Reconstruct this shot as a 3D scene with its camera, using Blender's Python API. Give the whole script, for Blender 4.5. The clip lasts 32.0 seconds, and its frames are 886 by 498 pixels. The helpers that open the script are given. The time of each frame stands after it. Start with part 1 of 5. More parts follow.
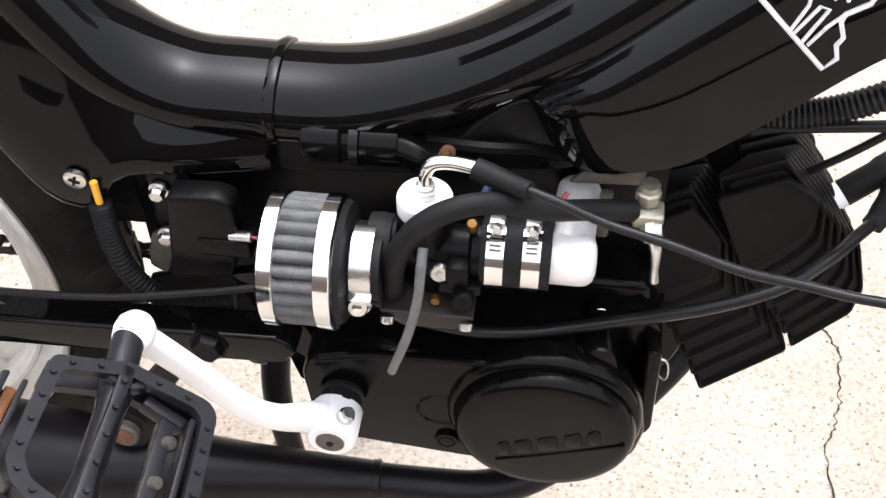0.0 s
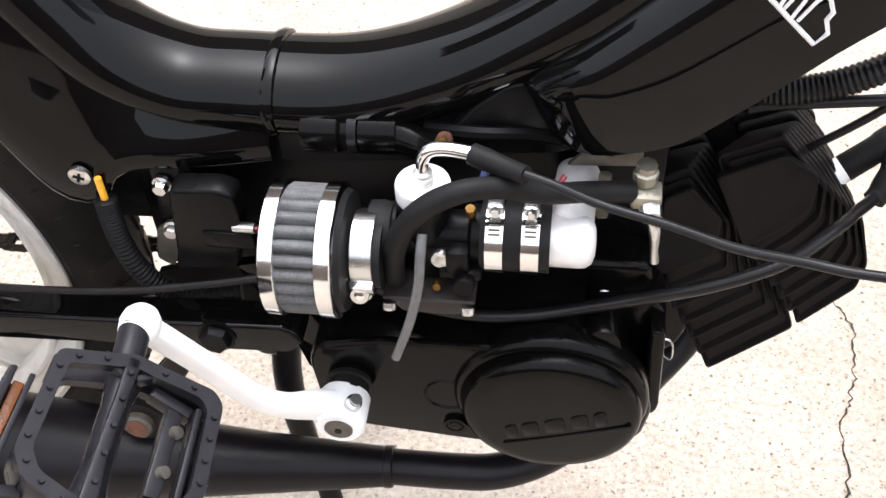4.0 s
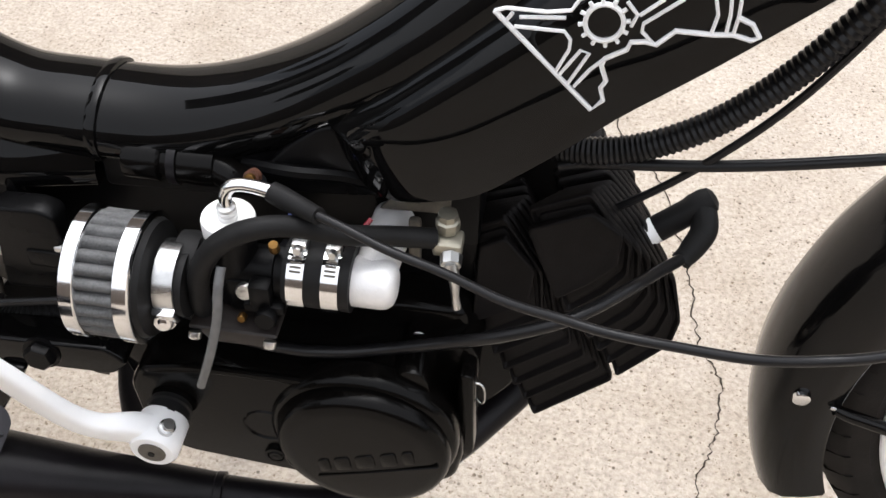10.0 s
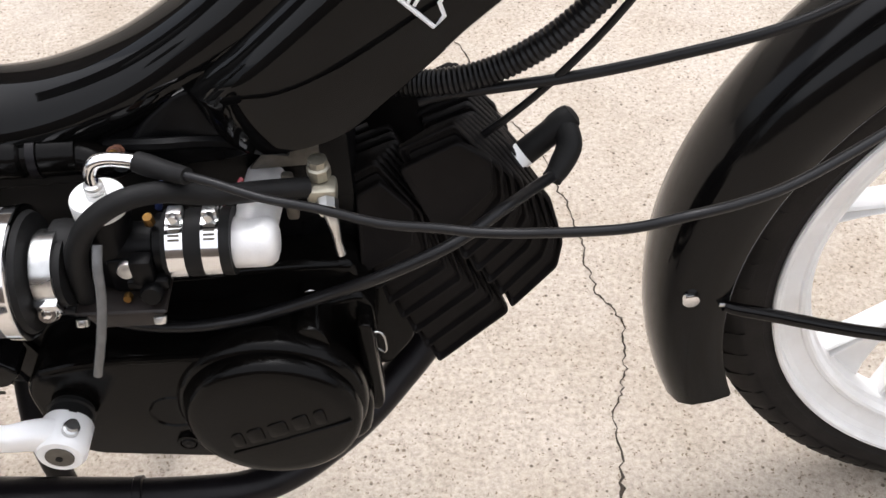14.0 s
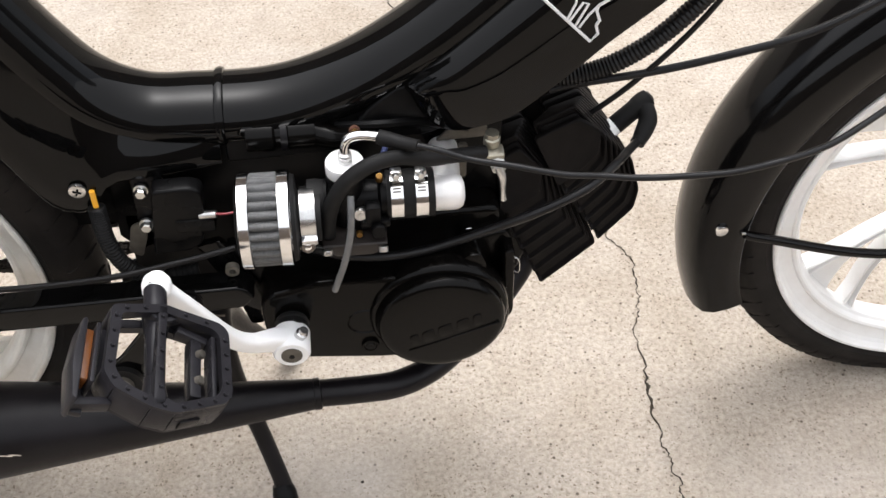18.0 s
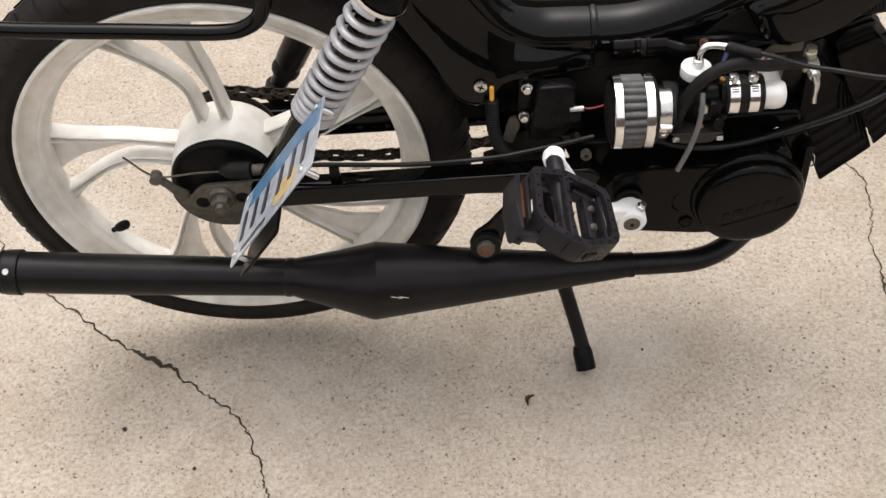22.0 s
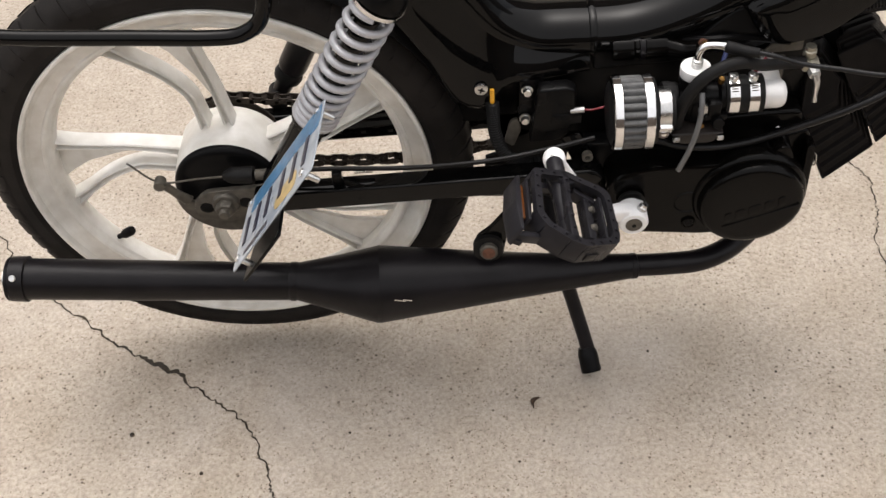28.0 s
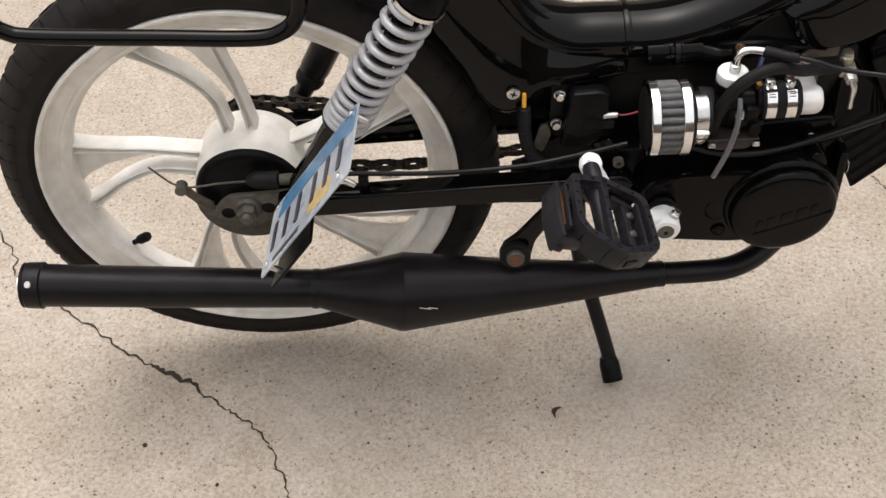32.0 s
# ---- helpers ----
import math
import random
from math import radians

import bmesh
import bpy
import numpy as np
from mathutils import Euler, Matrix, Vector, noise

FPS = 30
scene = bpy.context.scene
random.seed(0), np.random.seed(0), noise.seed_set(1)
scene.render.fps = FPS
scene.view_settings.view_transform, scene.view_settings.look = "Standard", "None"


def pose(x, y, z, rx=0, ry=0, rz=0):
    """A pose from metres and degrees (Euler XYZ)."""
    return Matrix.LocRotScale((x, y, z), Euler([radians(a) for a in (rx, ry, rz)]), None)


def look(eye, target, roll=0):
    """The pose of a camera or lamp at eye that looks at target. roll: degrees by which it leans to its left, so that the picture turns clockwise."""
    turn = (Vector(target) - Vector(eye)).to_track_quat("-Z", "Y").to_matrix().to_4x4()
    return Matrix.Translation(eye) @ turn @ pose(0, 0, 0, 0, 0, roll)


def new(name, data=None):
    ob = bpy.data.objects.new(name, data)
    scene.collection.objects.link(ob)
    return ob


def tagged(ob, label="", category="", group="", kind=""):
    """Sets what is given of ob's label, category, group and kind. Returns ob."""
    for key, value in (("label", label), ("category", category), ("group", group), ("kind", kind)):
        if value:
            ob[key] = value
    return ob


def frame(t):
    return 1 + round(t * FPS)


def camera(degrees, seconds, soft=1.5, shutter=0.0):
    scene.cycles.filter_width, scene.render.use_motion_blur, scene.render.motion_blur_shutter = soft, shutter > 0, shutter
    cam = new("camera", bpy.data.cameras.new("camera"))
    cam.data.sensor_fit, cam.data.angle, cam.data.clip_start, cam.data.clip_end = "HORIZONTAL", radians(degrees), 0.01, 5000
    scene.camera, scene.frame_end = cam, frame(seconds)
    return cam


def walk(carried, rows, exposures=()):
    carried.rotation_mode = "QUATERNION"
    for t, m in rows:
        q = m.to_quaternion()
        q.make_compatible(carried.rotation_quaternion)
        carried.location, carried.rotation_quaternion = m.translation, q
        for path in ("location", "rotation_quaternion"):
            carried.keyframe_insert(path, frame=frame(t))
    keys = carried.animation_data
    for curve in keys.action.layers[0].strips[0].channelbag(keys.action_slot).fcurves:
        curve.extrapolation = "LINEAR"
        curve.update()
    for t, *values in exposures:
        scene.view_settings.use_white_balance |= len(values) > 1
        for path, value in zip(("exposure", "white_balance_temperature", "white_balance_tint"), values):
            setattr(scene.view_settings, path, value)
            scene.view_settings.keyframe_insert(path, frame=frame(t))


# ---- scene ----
cam = camera(44.4, 32.0)
PATH = [
    (0, (0.5368, -0.4600, 0.8377), (0.4421, 0.2148, 0.1058), -0.91),
    (0.5, (0.5406, -0.4590, 0.8339), (0.4480, 0.2108, 0.0972), -1.07),
    (1, (0.5462, -0.4589, 0.8350), (0.4554, 0.2101, 0.0973), -1.42),
    (1.5, (0.5450, -0.4581, 0.8344), (0.4437, 0.2070, 0.0946), -1.96),
    (2, (0.5433, -0.4578, 0.8336), (0.4350, 0.2038, 0.0917), -2.72),
    (2.5, (0.5446, -0.4593, 0.8374), (0.4364, 0.2080, 0.1005), -2.94),
    (3, (0.5453, -0.4620, 0.8392), (0.4349, 0.2069, 0.1040), -3.21),
    (3.5, (0.5477, -0.4620, 0.8396), (0.4326, 0.2010, 0.0999), -3.86),
    (5.5, (0.5508, -0.4642, 0.8395), (0.4380, 0.2053, 0.1053), -3.17),
    (6, (0.5654, -0.4660, 0.8451), (0.4580, 0.2042, 0.1108), -4.07),
    (6.5, (0.6127, -0.4700, 0.8540), (0.5424, 0.2147, 0.1286), -1.30),
    (7, (0.6825, -0.4773, 0.8545), (0.6661, 0.2190, 0.1369), -0.63),
    (7.5, (0.6948, -0.4710, 0.8468), (0.6662, 0.2206, 0.1251), -0.43),
    (8, (0.6951, -0.4696, 0.8436), (0.6673, 0.2195, 0.1195), -1.02),
    (8.5, (0.6943, -0.4728, 0.8458), (0.6620, 0.2171, 0.1226), -1.89),
    (9, (0.6917, -0.4794, 0.8485), (0.6574, 0.2144, 0.1292), -2.10),
    (9.5, (0.6771, -0.4746, 0.8468), (0.6056, 0.2040, 0.1157), -2.51),
    (10, (0.6386, -0.4551, 0.8533), (0.5449, 0.2310, 0.1319), 1.42),
    (10.5, (0.6317, -0.4525, 0.8457), (0.5294, 0.2236, 0.1160), 0.78),
    (11, (0.5977, -0.4724, 0.8152), (0.5085, 0.2252, 0.1043), -3.20),
    (11.5, (0.5616, -0.4865, 0.7879), (0.5363, 0.2471, 0.1088), -3.80),
    (12, (0.5653, -0.4917, 0.7900), (0.5624, 0.2500, 0.1193), -3.41),
    (12.5, (0.6304, -0.4982, 0.8128), (0.6529, 0.2390, 0.1375), -2.00),
    (13, (0.6683, -0.5006, 0.8197), (0.6790, 0.2232, 0.1298), -2.78),
    (13.5, (0.6671, -0.4975, 0.8198), (0.6634, 0.2236, 0.1270), -3.17),
    (14, (0.6536, -0.4939, 0.8250), (0.6480, 0.2158, 0.1206), -2.71),
    (14.5, (0.6409, -0.4946, 0.8572), (0.6536, 0.2132, 0.1510), -0.30),
    (16.5, (0.6428, -0.4928, 0.8612), (0.6374, 0.2053, 0.1452), -1.66),
    (17, (0.6197, -0.5001, 0.8604), (0.6414, 0.1905, 0.1375), 0.30),
    (17.5, (0.5280, -0.5717, 0.9087), (0.6019, 0.0852, 0.1585), 1.07),
    (18, (0.4700, -0.6711, 0.9850), (0.5594, 0.0154, 0.2634), 1.15),
    (18.5, (0.4337, -0.7459, 1.0396), (0.5003, -0.0398, 0.3346), -0.62),
    (19, (0.4101, -0.7487, 1.0457), (0.4666, -0.0496, 0.3329), -0.64),
    (19.5, (0.4108, -0.7544, 1.0349), (0.4580, -0.0714, 0.3060), -1.39),
    (20, (0.3570, -0.7742, 1.0659), (0.3455, -0.1218, 0.3081), -2.93),
    (20.5, (0.3166, -0.8345, 1.0937), (0.2790, -0.1666, 0.3505), -5.43),
    (21, (0.2920, -0.8787, 1.0992), (0.2497, -0.2065, 0.3600), -4.74),
    (21.5, (0.2594, -0.8781, 1.1035), (0.2304, -0.2100, 0.3600), -3.68),
    (22, (0.2486, -0.8714, 1.1021), (0.2320, -0.2015, 0.3599), -3.38),
    (22.5, (0.2516, -0.8755, 1.1046), (0.2367, -0.2004, 0.3671), -3.56),
    (23, (0.2551, -0.8796, 1.1099), (0.2379, -0.2077, 0.3695), -4.40),
    (23.5, (0.2602, -0.8827, 1.1098), (0.2446, -0.2032, 0.3763), -4.65),
    (24, (0.2647, -0.8801, 1.1057), (0.2408, -0.2076, 0.3660), -5.20),
    (24.5, (0.2720, -0.8772, 1.1006), (0.2477, -0.2032, 0.3623), -5.63),
    (25, (0.2757, -0.8740, 1.1016), (0.2530, -0.1963, 0.3667), -5.55),
    (25.5, (0.2730, -0.8800, 1.1038), (0.2485, -0.2034, 0.3678), -4.97),
    (27.5, (0.2626, -0.8811, 1.0987), (0.2399, -0.2024, 0.3646), -4.70),
    (28, (0.2582, -0.8778, 1.1007), (0.2307, -0.2024, 0.3638), -4.60),
    (28.5, (0.2647, -0.8658, 1.0913), (0.2494, -0.1905, 0.3539), -3.57),
    (29, (0.2647, -0.8701, 1.0943), (0.2601, -0.1832, 0.3675), -3.13),
    (29.5, (0.2612, -0.8721, 1.0975), (0.2448, -0.1855, 0.3706), -3.33),
    (30, (0.2562, -0.8853, 1.1021), (0.2343, -0.1979, 0.3762), -3.99),
    (30.5, (0.2505, -0.8862, 1.1025), (0.2298, -0.2026, 0.3728), -4.07),
    (31, (0.2437, -0.8831, 1.1015), (0.2220, -0.1976, 0.3737), -4.27),
    (31.5, (0.2345, -0.8787, 1.0931), (0.2264, -0.1986, 0.3600), -3.61),
    (32, (0.2071, -0.8648, 1.0864), (0.2002, -0.1835, 0.3544), -3.11),
]
EXPOSURE = [(0, 1.73, 6080, 12), (3.5, 1.73, 6080, 12), (6, 1.72, 6080, 12), (7, 1.62, 6050, 12), (8, 1.10, 6180, 10), (9.5, 1.05, 6180, 10), (11, 1.44, 6100, 11), (13, 1.26, 6130, 12), (14.5, 1.12, 6180, 11), (17, 1.14, 6260, 10), (18.5, 1.19, 6270, 10), (19.5, 1.16, 6360, 10), (20.5, 1.01, 6530, 11), (22, 0.89, 6570, 11), (32, 0.78, 6570, 11)]
walk(cam, [(t, look(eye, target, roll)) for t, eye, target, roll in PATH], EXPOSURE)

# ---------- light ----------
world = bpy.data.worlds.new("overcast_sky")
scene.world = world
world.use_nodes = True
wt = world.node_tree
sky = wt.nodes.new("ShaderNodeTexSky")
sky.sky_type = "NISHITA"
sky.sun_disc = False
sky.sun_elevation, sky.sun_rotation = radians(75), radians(-8)
sky.air_density, sky.dust_density = 1.0, 6.0
haze = wt.nodes.new("ShaderNodeHueSaturation")
haze.inputs["Saturation"].default_value = 0.30
wt.links.new(sky.outputs[0], haze.inputs["Color"])
wt.links.new(haze.outputs[0], wt.nodes["Background"].inputs[0])
wt.nodes["Background"].inputs[1].default_value = 0.125
sun = new("sun", bpy.data.lights.new("sun", "SUN"))
sun.data.energy, sun.data.angle, sun.data.color = 1.0, radians(140), (1.0, 0.95, 0.89)
sun.matrix_world = look((0.35, -1.0, 4), (0.35, 0.0, 0))


# ---------- materials ----------
def material(name, color, rough=0.5, metal=0.0, vary=0.15, scale=60.0, bump=0.0, bump_scale=400.0, coat=0.0, color2=None, alpha_glass=False, spec=0.5):
    m = bpy.data.materials.new(name)
    m.use_nodes = True
    nt = m.node_tree
    b = nt.nodes["Principled BSDF"]
    L = nt.links
    co = nt.nodes.new("ShaderNodeTexCoord")
    n1 = nt.nodes.new("ShaderNodeTexNoise")
    n1.inputs["Scale"].default_value, n1.inputs["Detail"].default_value = scale, 6
    n2 = nt.nodes.new("ShaderNodeTexNoise")
    n2.inputs["Scale"].default_value, n2.inputs["Detail"].default_value = scale * 0.13, 4
    L.new(co.outputs["Object"], n1.inputs["Vector"])
    L.new(co.outputs["Object"], n2.inputs["Vector"])
    add = nt.nodes.new("ShaderNodeMath")
    add.operation = "ADD"
    L.new(n1.outputs["Fac"], add.inputs[0])
    L.new(n2.outputs["Fac"], add.inputs[1])
    ramp = nt.nodes.new("ShaderNodeValToRGB")
    ramp.color_ramp.elements[0].position, ramp.color_ramp.elements[1].position = 0.35, 0.65
    half = nt.nodes.new("ShaderNodeMath")
    half.operation = "MULTIPLY"
    half.inputs[1].default_value = 0.5
    L.new(add.outputs[0], half.inputs[0])
    L.new(half.outputs[0], ramp.inputs[0])
    c2 = color2 or tuple(min(1.0, c * (1 + vary)) for c in color)
    c1 = color if color2 else tuple(c * (1 - vary) for c in color)
    ramp.color_ramp.elements[0].color, ramp.color_ramp.elements[1].color = (*c1, 1), (*c2, 1)
    L.new(ramp.outputs[0], b.inputs["Base Color"])
    rr = nt.nodes.new("ShaderNodeMapRange")
    rr.inputs["From Min"].default_value, rr.inputs["From Max"].default_value = 0.3, 0.7
    rr.inputs["To Min"].default_value, rr.inputs["To Max"].default_value = rough * 0.8, min(1.0, rough * 1.25)
    L.new(n2.outputs["Fac"], rr.inputs["Value"])
    L.new(rr.outputs[0], b.inputs["Roughness"])
    b.inputs["Metallic"].default_value = metal
    b.inputs["Coat Weight"].default_value = coat
    b.inputs["Specular IOR Level"].default_value = spec
    if bump:
        n3 = nt.nodes.new("ShaderNodeTexNoise")
        n3.inputs["Scale"].default_value, n3.inputs["Detail"].default_value = bump_scale, 3
        L.new(co.outputs["Object"], n3.inputs["Vector"])
        bp = nt.nodes.new("ShaderNodeBump")
        bp.inputs["Strength"].default_value, bp.inputs["Distance"].default_value = bump, 0.001
        L.new(n3.outputs["Fac"], bp.inputs["Height"])
        L.new(bp.outputs[0], b.inputs["Normal"])
    return m


GLOSS = material("black_gloss_paint", (0.0025, 0.0024, 0.0024), 0.035, vary=0.3, scale=30, bump=0.07, bump_scale=22, spec=0.17)
FENDERM = material("black_fender_paint", (0.003, 0.0028, 0.0028), 0.10, vary=0.3, scale=30, bump=0.015, bump_scale=40, spec=0.19)
CASE = material("black_engine_paint", (0.0025, 0.0022, 0.0020), 0.13, vary=0.3, scale=50, bump=0.10, bump_scale=900, spec=0.11)
FIN = material("black_cast_fins", (0.0068, 0.0058, 0.0056), 0.50, vary=0.35, scale=80, bump=0.30, bump_scale=1300, spec=0.10)
SATIN = material("satin_black_exhaust", (0.0062, 0.0053, 0.0062), 0.33, vary=0.45, scale=30, bump=0.18, bump_scale=1300, spec=0.18)
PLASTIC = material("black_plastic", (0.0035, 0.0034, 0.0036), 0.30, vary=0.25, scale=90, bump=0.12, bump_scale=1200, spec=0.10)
PEDALM = material("black_pedal_plastic", (0.0150, 0.0142, 0.0165), 0.30, vary=0.25, scale=90, bump=0.12, bump_scale=1200, spec=0.15)
CABLEM = material("black_vinyl_cable", (0.0075, 0.0073, 0.0078), 0.32, vary=0.3, scale=60, bump=0.06, bump_scale=500, spec=0.24)
RUBBER = material("black_rubber", (0.0075, 0.0073, 0.0073), 0.5, vary=0.3, scale=60, bump=0.15, bump_scale=900, spec=0.16)
TYRE = material("tyre_rubber", (0.0150, 0.0132, 0.0122), 0.60, vary=0.35, scale=40, bump=0.3, bump_scale=700, spec=0.12)
WHITE = material("dirty_white_wheel_paint", (0.58, 0.55, 0.49), 0.38, vary=0.06, scale=48, color2=(0.82, 0.805, 0.765), bump=0.25, bump_scale=300)
# front wheel: cleaner, and its colour lightened to stand in for stronger light
WHITEF = material("white_wheel_paint", (0.76, 0.75, 0.73), 0.38, vary=0.06, scale=42, color2=(0.86, 0.86, 0.85), bump=0.15, bump_scale=300)
CRANKW = material("white_crank_paint", (0.82, 0.82, 0.82), 0.35, vary=0.05, scale=40, bump=0.06, bump_scale=500)
CHROME = material("chrome", (0.75, 0.75, 0.75), 0.10, metal=1.0, vary=0.06, scale=60)
STEEL = material("zinc_steel", (0.58, 0.58, 0.57), 0.28, metal=1.0, vary=0.15, scale=120)
ALU = material("cast_aluminium", (0.76, 0.75, 0.74), 0.45, metal=0.25, vary=0.1, scale=90, bump=0.2, bump_scale=900)
SPRINGM = material("grey_spring_paint", (0.42, 0.42, 0.44), 0.32, metal=0.2, vary=0.1, scale=70)
MESHM = material("filter_gauze", (0.105, 0.105, 0.105), 0.55, metal=0.4, vary=0.4, scale=900, bump=0.5, bump_scale=2500)
CHAINM = material("greasy_chain", (0.035, 0.028, 0.023), 0.45, metal=0.7, vary=0.5, scale=200)
RUSTY = material("rusty_brown_steel", (0.12, 0.05, 0.03), 0.6, metal=0.3, vary=0.5, scale=250, bump=0.3)
BROWN = material("brown_carb_base", (0.0085, 0.0055, 0.0045), 0.5, vary=0.3, scale=120)
ORANGE = material("orange_reflector", (0.14, 0.045, 0.010), 0.2, vary=0.1, scale=300, bump=0.4, bump_scale=900)
YELLOW = material("yellow_wire", (0.85, 0.42, 0.03), 0.4)
RED = material("red_wire", (0.22, 0.02, 0.03), 0.4)
BLUE = material("blue_wire", (0.02, 0.03, 0.10), 0.4)
BRASS = material("brass", (0.17, 0.095, 0.03), 0.38, metal=1.0)
TAPM = material("dull_zinc_casting", (0.34, 0.32, 0.26), 0.4, metal=0.8, vary=0.2, scale=200, bump=0.2, bump_scale=900)
HOSE = material("clear_grey_hose", (0.10, 0.10, 0.10), 0.22, vary=0.2, scale=150)
DECAL = material("white_decal", (0.75, 0.75, 0.75), 0.35, vary=0.04)
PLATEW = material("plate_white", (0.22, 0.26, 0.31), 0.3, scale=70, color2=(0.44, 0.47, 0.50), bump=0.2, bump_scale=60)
PLATEB = material("plate_blue", (0.05, 0.17, 0.32), 0.3, vary=0.35, scale=120)
PLATET = material("plate_tan", (0.45, 0.33, 0.14), 0.35, vary=0.3, scale=200)
PLATEK = material("plate_characters", (0.012, 0.012, 0.03), 0.35)
GREASE = material("dirty_grey_brake_plate", (0.10, 0.09, 0.075), 0.55, metal=0.4, vary=0.4, scale=120, bump=0.2)


def concrete():
    m = bpy.data.materials.new("exposed_sand_concrete")
    m.use_nodes = True
    nt, L = m.node_tree, m.node_tree.links
    b = nt.nodes["Principled BSDF"]
    co = nt.nodes.new("ShaderNodeTexCoord")

    def noise_node(scale, detail, rough=0.6):
        n = nt.nodes.new("ShaderNodeTexNoise")
        n.inputs["Scale"].default_value, n.inputs["Detail"].default_value, n.inputs["Roughness"].default_value = scale, detail, rough
        L.new(co.outputs["Object"], n.inputs["Vector"])
        return n

    def ramp(src, p0, c0, p1, c1):
        r = nt.nodes.new("ShaderNodeValToRGB")
        r.color_ramp.elements[0].position, r.color_ramp.elements[1].position = p0, p1
        r.color_ramp.elements[0].color, r.color_ramp.elements[1].color = (*c0, 1), (*c1, 1)
        L.new(src, r.inputs[0])
        return r.outputs[0]

    def mix(kind, fac, a, c):
        x = nt.nodes.new("ShaderNodeMix")
        x.data_type, x.blend_type = "RGBA", kind
        if isinstance(fac, float):
            x.inputs[0].default_value = fac
        else:
            L.new(fac, x.inputs[0])
        L.new(a, x.inputs[6])
        L.new(c, x.inputs[7])
        return x.outputs[2]

    base = ramp(noise_node(2.2, 6).outputs[0], 0.30, (0.405, 0.353, 0.298), 0.72, (0.485, 0.432, 0.372))
    sand = ramp(noise_node(185, 4, 0.75).outputs[0], 0.34, (0.69, 0.665, 0.63), 0.60, (1.09, 1.08, 1.06))
    col = mix("MULTIPLY", 1.0, base, sand)
    vor = nt.nodes.new("ShaderNodeTexVoronoi")
    vor.inputs["Scale"].default_value = 175
    L.new(co.outputs["Object"], vor.inputs["Vector"])
    # scattered dark and light grains
    pick = ramp(vor.outputs["Color"], 0.81, (0, 0, 0), 0.88, (1, 1, 1))
    near = ramp(vor.outputs["Distance"], 0.22, (1, 1, 1), 0.38, (0, 0, 0))
    grain = mix("MULTIPLY", 1.0, pick, near)
    dark = nt.nodes.new("ShaderNodeRGB")
    dark.outputs[0].default_value = (0.12, 0.095, 0.07, 1)
    col = mix("MIX", grain, col, dark.outputs[0])
    # many fine brown specks
    fine = nt.nodes.new("ShaderNodeTexVoronoi")
    fine.inputs["Scale"].default_value = 300
    warp = mix("LINEAR_LIGHT", 0.004, co.outputs["Object"], noise_node(220, 2).outputs["Color"])
    L.new(warp, fine.inputs["Vector"])
    some = ramp(fine.outputs["Color"], 0.62, (0, 0, 0), 0.80, (1, 1, 1))
    spot = ramp(fine.outputs["Distance"], 0.26, (1, 1, 1), 0.46, (0, 0, 0))
    brown = nt.nodes.new("ShaderNodeRGB")
    brown.outputs[0].default_value = (0.19, 0.15, 0.105, 1)
    col = mix("MIX", mix("MULTIPLY", 1.0, some, spot), col, brown.outputs[0])
    # worn cool grey patches
    worn = ramp(noise_node(3.4, 5, 0.6).outputs[0], 0.52, (0, 0, 0), 0.70, (0.42, 0.42, 0.42))
    cool = nt.nodes.new("ShaderNodeRGB")
    cool.outputs[0].default_value = (0.465, 0.430, 0.390, 1)
    col = mix("MIX", worn, col, cool.outputs[0])
    blot = ramp(noise_node(9.0, 8, 0.7).outputs[0], 0.36, (0.80, 0.76, 0.70), 0.56, (1, 1, 1))
    col = mix("MULTIPLY", 0.45, col, blot)
    mott = ramp(noise_node(34.0, 5, 0.65).outputs[0], 0.34, (0.84, 0.82, 0.79), 0.60, (1.03, 1.03, 1.03))
    col = mix("MULTIPLY", 0.45, col, mott)
    L.new(col, b.inputs["Base Color"])
    b.inputs["Roughness"].default_value = 0.9
    bp = nt.nodes.new("ShaderNodeBump")
    bp.inputs["Strength"].default_value, bp.inputs["Distance"].default_value = 0.5, 0.0015
    L.new(noise_node(260, 4, 0.7).outputs[0], bp.inputs["Height"])
    L.new(bp.outputs[0], b.inputs["Normal"])
    return m


CONCRETE = concrete()
# dark and pale finishes of the added, unseen walls that shape reflections
STUCCO = material("brown_stucco", (0.10, 0.080, 0.066), 0.9, vary=0.15, scale=3, bump=0.4, bump_scale=90)
PALE = material("pale_stucco", (0.55, 0.51, 0.45), 0.9, vary=0.08, scale=3, bump=0.4, bump_scale=90)
LEAF = material("dry_brown_leaf", (0.05, 0.028, 0.016), 0.7, vary=0.4, scale=300, bump=0.3)
SOIL = material("dark_crack_soil", (0.034, 0.025, 0.016), 0.95, vary=0.5, scale=300, bump=0.6)


# ---------- mesh helpers ----------
def part(name, bm, mat, parent=None, label="", smooth=40):
    me = bpy.data.meshes.new(name)
    bmesh.ops.recalc_face_normals(bm, faces=bm.faces[:])
    for f in bm.faces:
        f.smooth = True
    for e in bm.edges:
        if len(e.link_faces) == 2 and e.calc_face_angle(0) > radians(smooth):
            e.smooth = False
    bm.to_mesh(me)
    bm.free()
    me.materials.append(mat)
    ob = new(name, me)
    if parent:
        ob.parent = parent
        if parent.type == "EMPTY":
            ob.matrix_parent_inverse = Matrix.Translation(-parent.location)
    if label:
        ob["label"] = label
    return ob


def frame_of(axis):
    a = Vector(axis).normalized()
    u = a.orthogonal().normalized()
    if abs(a.y) < 0.9:
        u = (Vector((0, -1, 0)) - a * a.dot(Vector((0, -1, 0)))).normalized()
    return a, u, a.cross(u)


